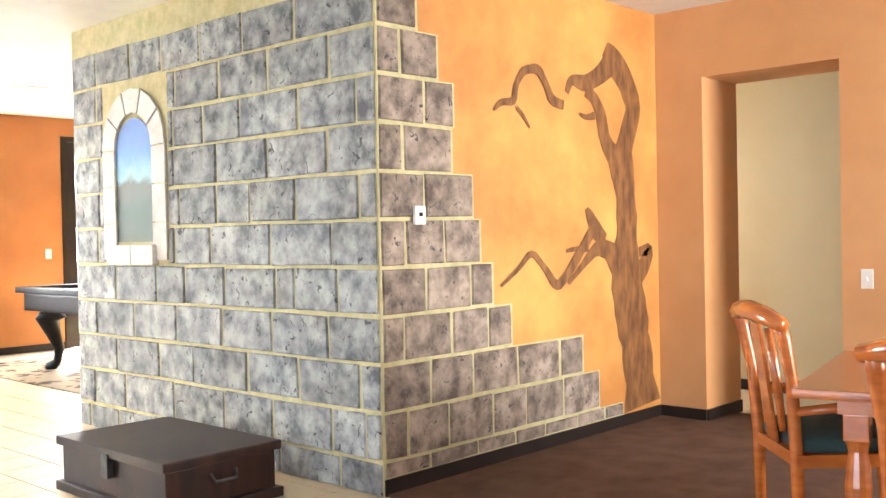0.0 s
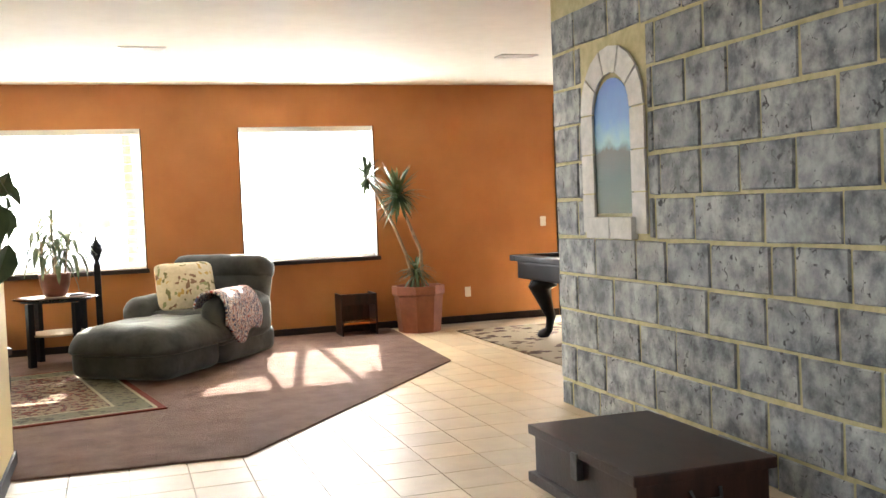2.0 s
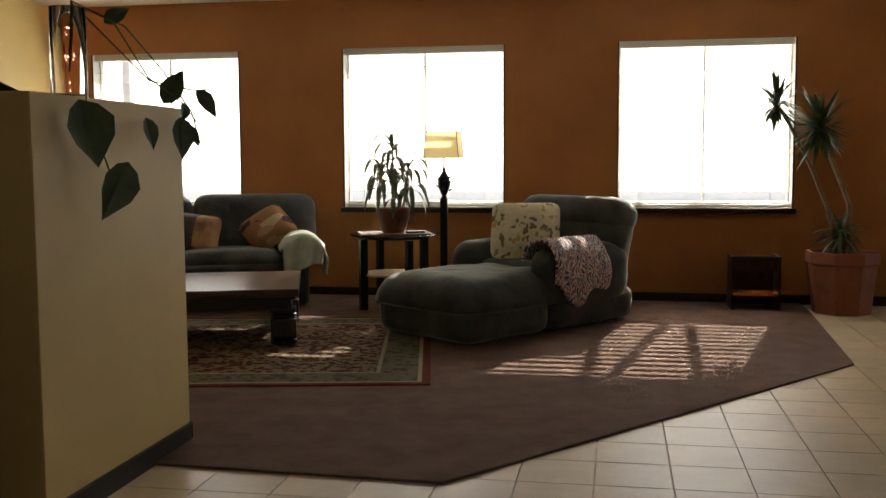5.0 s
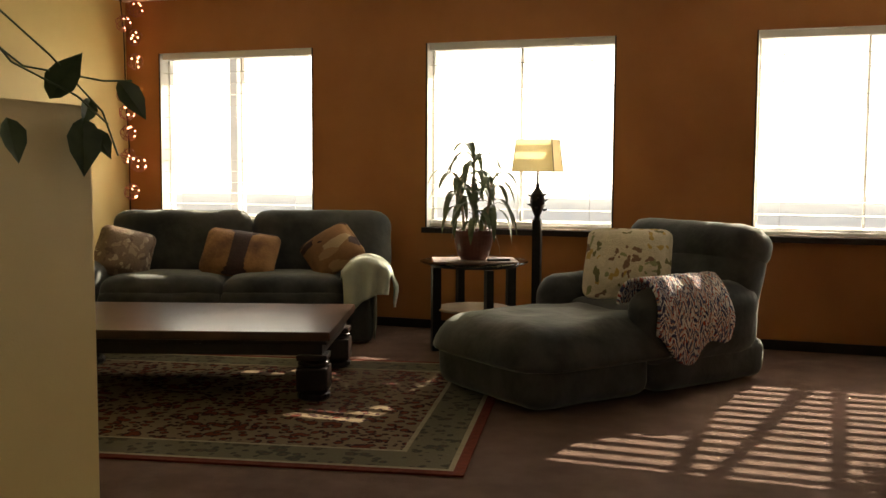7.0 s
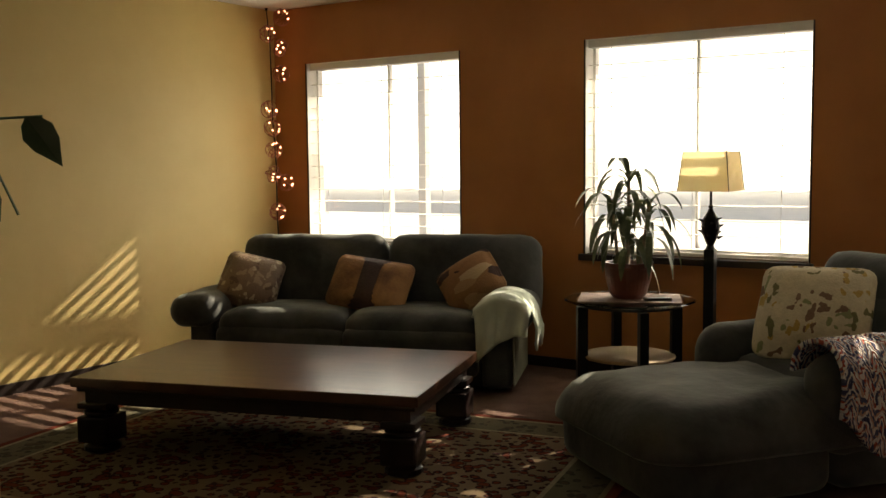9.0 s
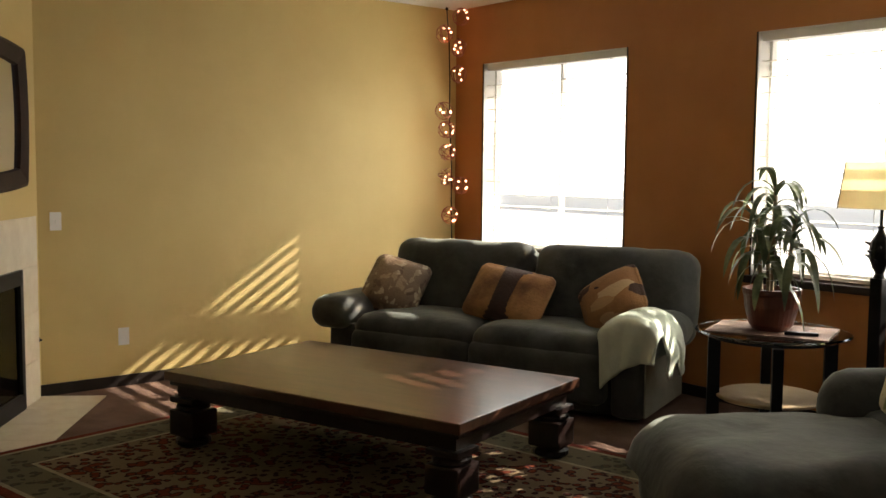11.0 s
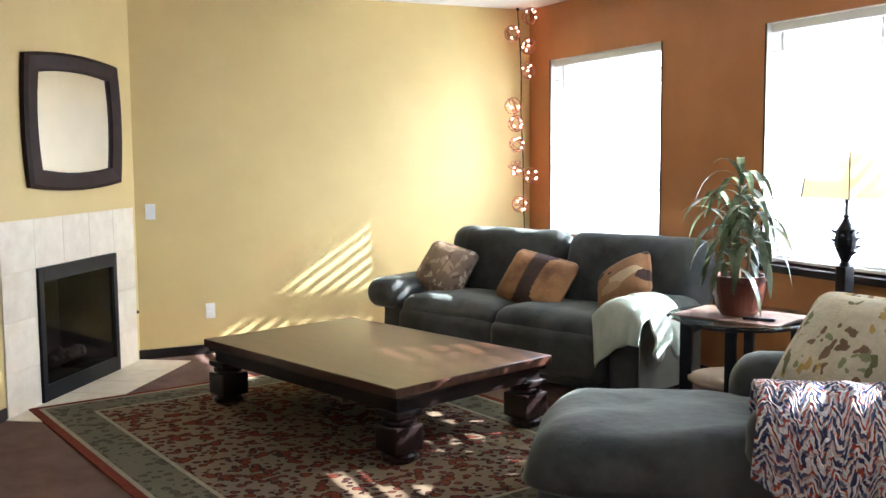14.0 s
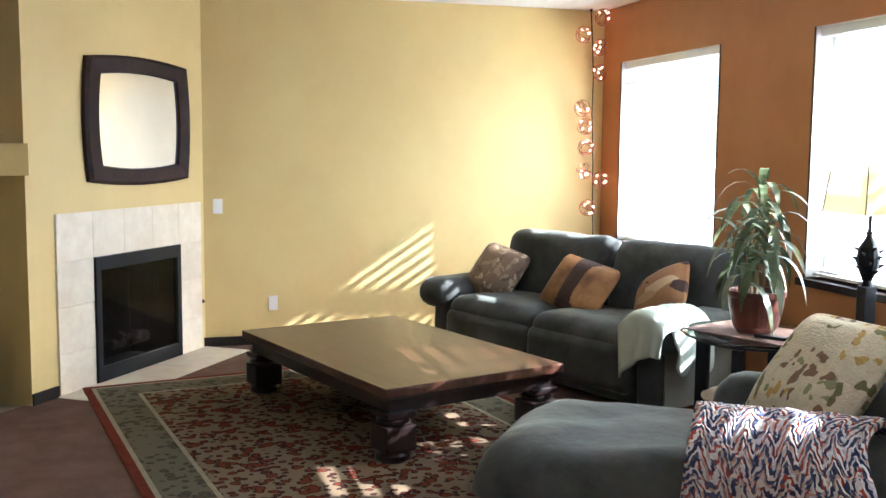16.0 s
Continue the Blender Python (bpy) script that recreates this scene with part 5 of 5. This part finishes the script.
LEAVES = [((0.19, -0.20, -0.13), (1, -0.5, 0.1), (0.1, 0.2, -1), 0.24, 0.20), ((0.20, -0.04, -0.34), (1, -0.7, 0), (-0.1, -0.5, -1), 0.23, 0.15), ((0.17, 0.52, 0.08), (0.6, -1, 0.2), (0.5, 0.2, 0.9), 0.17, 0.10),
          ((0.17, 0.30, -0.12), (1, -0.4, 0.1), (0, 0.2, -1), 0.13, 0.08), ((0.19, 0.66, -0.12), (1, -0.5, 0.2), (0, 0.5, -1), 0.11, 0.065),
          ((0.19, 0.82, 0.03), (0.8, -0.6, 0.2), (0.2, 0.6, -1), 0.15, 0.085), ((0.17, 0.60, -0.13), (0.9, -0.7, 0.1), (0.1, -0.1, -1), 0.18, 0.11), ((0.17, 0.62, -0.02), (1, -0.3, 0.3), (0, -0.6, -1), 0.10, 0.06), ((0.08, 0.22, 0.34), (0.5, -1, 0.3), (0.6, 0, 0.5), 0.12, 0.07)]
for v in VINES:
    part("vine", tube(bmesh.new(), v, 0.0035, 5), M["leaf"], vs)
for c, nrm, tip, ln, wd in LEAVES:
    bm = bmesh.new()
    broad_leaf(bm, Vector(c), Vector(nrm), Vector(tip), ln, wd)
    part("leaf", bm, M["leaf"], vs)
dw = thing("driftwood", T(2.90, -5.55, 1.51), "dark driftwood branch lying on the half wall", "ornament")
part("branch", tube(bmesh.new(), [(-0.5, 0.1, 0.03), (-0.2, 0.02, 0.09), (0.0, 0.0, 0.10), (0.18, -0.02, 0.05), (0.32, -0.03, 0.012)], [0.03, 0.045, 0.05, 0.03, 0.008], 8), M["darkwood"], dw, smooth=True)

# dark cabinet against the half wall, and the black speaker in the alcove
cb = thing("dark_cabinet", T(2.93, -6.22, 0.0), "near-black wooden cabinet against the half wall", "cabinet")
part("body", boxes((-0.35, 0.35, -0.2, 0.22, 0.0, 0.92), bevel=0.004), M["black"], cb)
part("top", boxes((-0.37, 0.37, -0.22, 0.225, 0.922, 0.95), bevel=0.004), M["darkwood"], cb)
for s in (-1, 1):
    d = part("door", boxes((s * 0.175 - 0.165, s * 0.175 + 0.165, -0.215, -0.202, 0.06, 0.88), bevel=0.003), M["darkwood"], cb)
    part("knob", boxes((-s * 0.02 + s * 0.06 - 0.01, -s * 0.02 + s * 0.06 + 0.01, -0.235, -0.216, 0.44, 0.46), bevel=0.004), M["steel"], d)
sp = thing("black_stove_box", T(1.76, -4.86, 0.0, 0, 0, 0), "black box-shaped speaker on the alcove floor", "speaker")
part("body", boxes((-0.3, 0.12, -0.5, 0.16, 0.0, 0.45), bevel=0.012), M["black"], sp)
part("top_cap", boxes((-0.26, 0.08, -0.46, 0.12, 0.452, 0.50), bevel=0.01), M["black"], sp)

# ---- dining set ----
dt = thing("dining_table", T(7.02, -9.93, 0.0, 0, 0, 12) @ T(0.60, -0.62, 0), "glossy orange cherry wood dining table", "table")
part("tabletop", boxes((-0.60, 0.60, -0.62, 0.62, 0.69, 0.725), bevel=0.012), M["orangewood"], dt)
part("apron", boxes((-0.46, 0.46, -0.48, 0.48, 0.62, 0.688)), M["orangewood"], dt)
for x, y in ((-0.4, 0.42), (-0.4, -0.42), (0.4, 0.42), (0.4, -0.42)):
    bm = boxes((-0.045, 0.045, -0.045, 0.045, 0.52, 0.618), bevel=0.005)
    lathe(bm, [(0.025, 0.012), (0.035, 0.04), (0.028, 0.08), (0.05, 0.35), (0.035, 0.48), (0.045, 0.519)], 14)
    part("leg", bm, M["orangewood"], dt).location = (x, y, 0)


def dining_chair(m):
    c = thing("dining_chair", m, "orange cherry wood armchair with dark teal seat pad", "chair", "dining chairs")
    part("seat_frame", boxes((-0.25, 0.25, -0.24, 0.24, 0.39, 0.44), bevel=0.006), M["orangewood"], c)
    part("seat", puffy(bmesh.new(), 0.47, 0.45, 0.07, 0.03, T(0, -0.005, 0.47), 8, 0.015), M["greenseat"], c, smooth=True)
    for s in (-1, 1):
        part("back_post", tube(bmesh.new(), [(s * 0.22, 0.22, 0.0), (s * 0.22, 0.23, 0.44), (s * 0.235, 0.25, 0.72), (s * 0.245, 0.28, 0.88), (s * 0.24, 0.31, 0.95)], [0.022, 0.026, 0.024, 0.028, 0.024], 8), M["orangewood"], c, smooth=True)
        part("leg", tube(bmesh.new(), [(s * 0.22, -0.21, 0.42), (s * 0.225, -0.22, 0.2), (s * 0.225, -0.22, 0.0)], [0.03, 0.024, 0.018], 8), M["orangewood"], c, smooth=True)
        part("arm", tube(bmesh.new(), [(s * 0.235, 0.24, 0.60), (s * 0.26, 0.05, 0.62), (s * 0.265, -0.16, 0.60), (s * 0.255, -0.17, 0.55), (s * 0.25, -0.12, 0.44)], [0.018, 0.02, 0.022, 0.018, 0.018], 8), M["orangewood"], c, smooth=True)
        part("back_rail", tube(bmesh.new(), [(s * 0.09, 0.235, 0.5), (s * 0.07, 0.25, 0.70), (s * 0.1, 0.29, 0.90)], [0.014, 0.02, 0.016], 6), M["orangewood"], c, smooth=True)
    part("splat", boxes((-0.05, 0.05, 0.0, 0.015, 0.0, 0.47), bevel=0.004), M["orangewood"], c).matrix_local = T(0, 0.235, 0.45, -8)
    part("crest_rail", tube(bmesh.new(), [(-0.28, 0.30, 0.93), (-0.15, 0.32, 0.955), (0, 0.325, 0.965), (0.15, 0.32, 0.955), (0.28, 0.30, 0.93)], [0.03, 0.042, 0.046, 0.042, 0.03], 8, 0.9), M["orangewood"], c, smooth=True)
    return c


c1 = dining_chair(T(7.51, -9.90, 0.012, 0, 0, 43))
copy_thing(c1, T(6.72, -10.70, 0.012, 0, 0, 84))


# ---- fireplace tiles ----
def stone_tile(parent, m, w, h, t=0.012):
    bm = boxes((0.0015, w - 0.0015, 0.0, t, 0.0015, h - 0.0015))
    o = part("tile", bm, M["limestone"], parent)
    o.matrix_local = m


S0, S1, ST = 0.055, 1.69, 1.165
zs = [0, 0.372, 0.744, ST]
side0, side1 = FB0 - S0, S1 - FB1
for z0, z1 in ((0.012, 0.27), (0.27, 0.57), (0.57, FBT)):
    stone_tile(fp, T(S0, 0, z0), side0, z1 - z0)
    stone_tile(fp, T(FB1, 0, z0), side1, z1 - z0)
xt = [S0, FB0, FB0 + 0.327, FB0 + 0.654, FB1, S1]
for a, b in zip(xt, xt[1:]):
    stone_tile(fp, T(a, 0, FBT), b - a, ST - FBT)
# flush hearth
hearth = tagged(new("floor_hearth"), "cream stone tiles of the flush corner hearth", kind="structure")
cuts = [(0.004, 0.36), (0.36, 0.70), (0.70, 1.04), (1.04, 1.38), (1.38, 1.72)]
for a, b in cuts:
    bm = bmesh.new()
    e0 = e1 = 0.405
    pts = [DM @ Vector((a + 0.002, 0.001, 0)), DM @ Vector((b - 0.002, 0.001, 0)), DM @ Vector((b - 0.002, e1, 0)), DM @ Vector((a + 0.002, e0, 0))]
    prism(bm, [(p.x, p.y) for p in pts], 0.0, 0.016)
    part("tile", bm, M["limestone"], hearth)

# ---- outside ----
# Frame set out of view; its braces cast the bars across the sun patches.
pg = thing("pergola", T(0, 5.0, -0.3), "pale timber frame added out of view, leaning braces shaping the sun patches", "pergola")
for (xa, za), (xb, zb) in (((7.22, 3.7), (7.38, 6.25)), ((7.29, 3.6), (8.05, 6.25)), ((6.64, 3.7), (7.42, 6.25)), ((1.33, 4.0), (2.09, 6.25)), ((2.62, 3.8), (2.15, 6.25))):
    part("brace", tube(bmesh.new(), [(xa, 0, za + 0.3), (xb, 0, zb + 0.3)], 0.045, 6), M["white"], pg)
part("beam", boxes((-2.0, 13.5, -0.07, 0.07, 6.5, 6.66)), M["white"], pg)
# Unseen panels added to block high sun from the two western windows.
part("shade_cloth", boxes((0.2, 3.6, -0.02, 0.02, 5.57, 6.5), (3.6, 6.0, -0.02, 0.02, 5.6, 6.5)), M["white"], pg)
for x in (-1.9, 13.4):
    part("post", boxes((x - 0.06, x + 0.06, -0.06, 0.06, 0, 6.5)), M["white"], pg)
tree_out = thing("patio_tree", T(4.3, 5.5, -0.3), "leafy young tree standing on the patio outside the windows", "tree")
ro = random.Random(21)
part("trunk", tube(bmesh.new(), [(0, 0, 0), (0.05, 0, 1.6), (0.0, 0.05, 3.2), (-0.05, 0, 4.6), (0.05, 0, 5.6)], [0.11, 0.09, 0.07, 0.05, 0.02], 9), M["bark"], tree_out, smooth=True)
limbs = []
for k in range(11):
    za = 3.2 + 0.2 * k
    a = k * 2.4
    tip = Vector((1.15 * math.cos(a), 0.5 * math.sin(a), za + 0.55))
    limbs.append((Vector((0, 0, za)), tip))
    part("limb", tube(bmesh.new(), [(0, 0, za), tuple((Vector((0, 0, za)) + tip) / 2 + Vector((0, 0, 0.08))), tuple(tip)], [0.03, 0.02, 0.008], 6), M["bark"], tree_out, smooth=True)
bm = bmesh.new()
for k in range(620):
    la, lb = limbs[k % len(limbs)]
    c = la.lerp(lb, ro.uniform(0.25, 1.1)) + Vector((ro.uniform(-0.25, 0.25), ro.uniform(-0.2, 0.2), ro.uniform(-0.3, 0.3)))
    broad_leaf(bm, c, Vector((ro.uniform(-1, 1), ro.uniform(-1, 1), ro.uniform(0, 1))), Vector((ro.uniform(-1, 1), ro.uniform(-1, 1), -0.8)), ro.uniform(0.11, 0.17), ro.uniform(0.06, 0.10))
part("crown", bm, M["leaf"], tree_out)
# Emissive sheet added outside to whiten the windows and brighten the room.
outdoor_glow = bpy.data.materials.new("white_outdoor_glow")
outdoor_glow.use_nodes = True
hn = outdoor_glow.node_tree
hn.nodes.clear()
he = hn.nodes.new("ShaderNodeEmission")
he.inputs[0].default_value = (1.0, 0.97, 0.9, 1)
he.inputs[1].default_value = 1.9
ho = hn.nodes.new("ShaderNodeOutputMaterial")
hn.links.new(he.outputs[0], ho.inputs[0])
structure("backdrop", boxes((-90, 110, 60, 60.2, -0.5, 24)), outdoor_glow, "glowing pale sheet added to stand in for the bright outdoors")

# ---- floor tiles ----
tiles = tagged(new("floor_tiles"), "cream square ceramic floor tiles with tan grout", kind="structure")
TP = 0.306
tm = bmesh.new()
box(tm, 0.003, TP - 0.003, 0.003, TP - 0.003, -0.011, 0.0)
tme = bpy.data.meshes.new("tile")
tm.to_mesh(tme)
tm.free()
tme.materials.append(M["tile"])
rest = bmesh.new()


def in_carpet(x, y):
    if x < 3.5 and y > -4.9:
        return True
    return x < 6.6 and y > -5.0 and y - (-5.25) > (x - 4.745) * 1.234 + 0.45


count = 0
ix0, iy0 = -18, -34
for i in range(ix0, 24):
    for jj in range(iy0, 18):
        x, y = 5.33 + i * TP, -4.55 + jj * TP
        if x < -0.2 or y + TP > 0.0 or y < -14.3 or x + TP > 11.95:
            continue
        if in_carpet(x, y) or (x > CX and x + TP < OX and CY < y and y + TP < CN) or (CX < x < OX - TP and y + TP < CY) or (1.95 < x < 3.2 and -5.9 < y < -5.3):
            continue
        if 3.3 < x < 7.6 and -7.5 < y < -1.0 and count < 300:
            o = new("tile", tme)
            o.parent = tiles
            o.location = (x, y, 0)
            count += 1
        else:
            vsn = [rest.verts.new((x + dx, y + dy, 0.0)) for dx, dy in ((0.003, 0.003), (TP - 0.003, 0.003), (TP - 0.003, TP - 0.003), (0.003, TP - 0.003))]
            low = [rest.verts.new((v.co.x, v.co.y, -0.011)) for v in vsn]
            rest.faces.new(vsn)
            for q in range(4):
                rest.faces.new((low[q], low[(q + 1) % 4], vsn[(q + 1) % 4], vsn[q]))
tagged(part("tile_field", rest, M["tile"], tiles), kind="stuff")
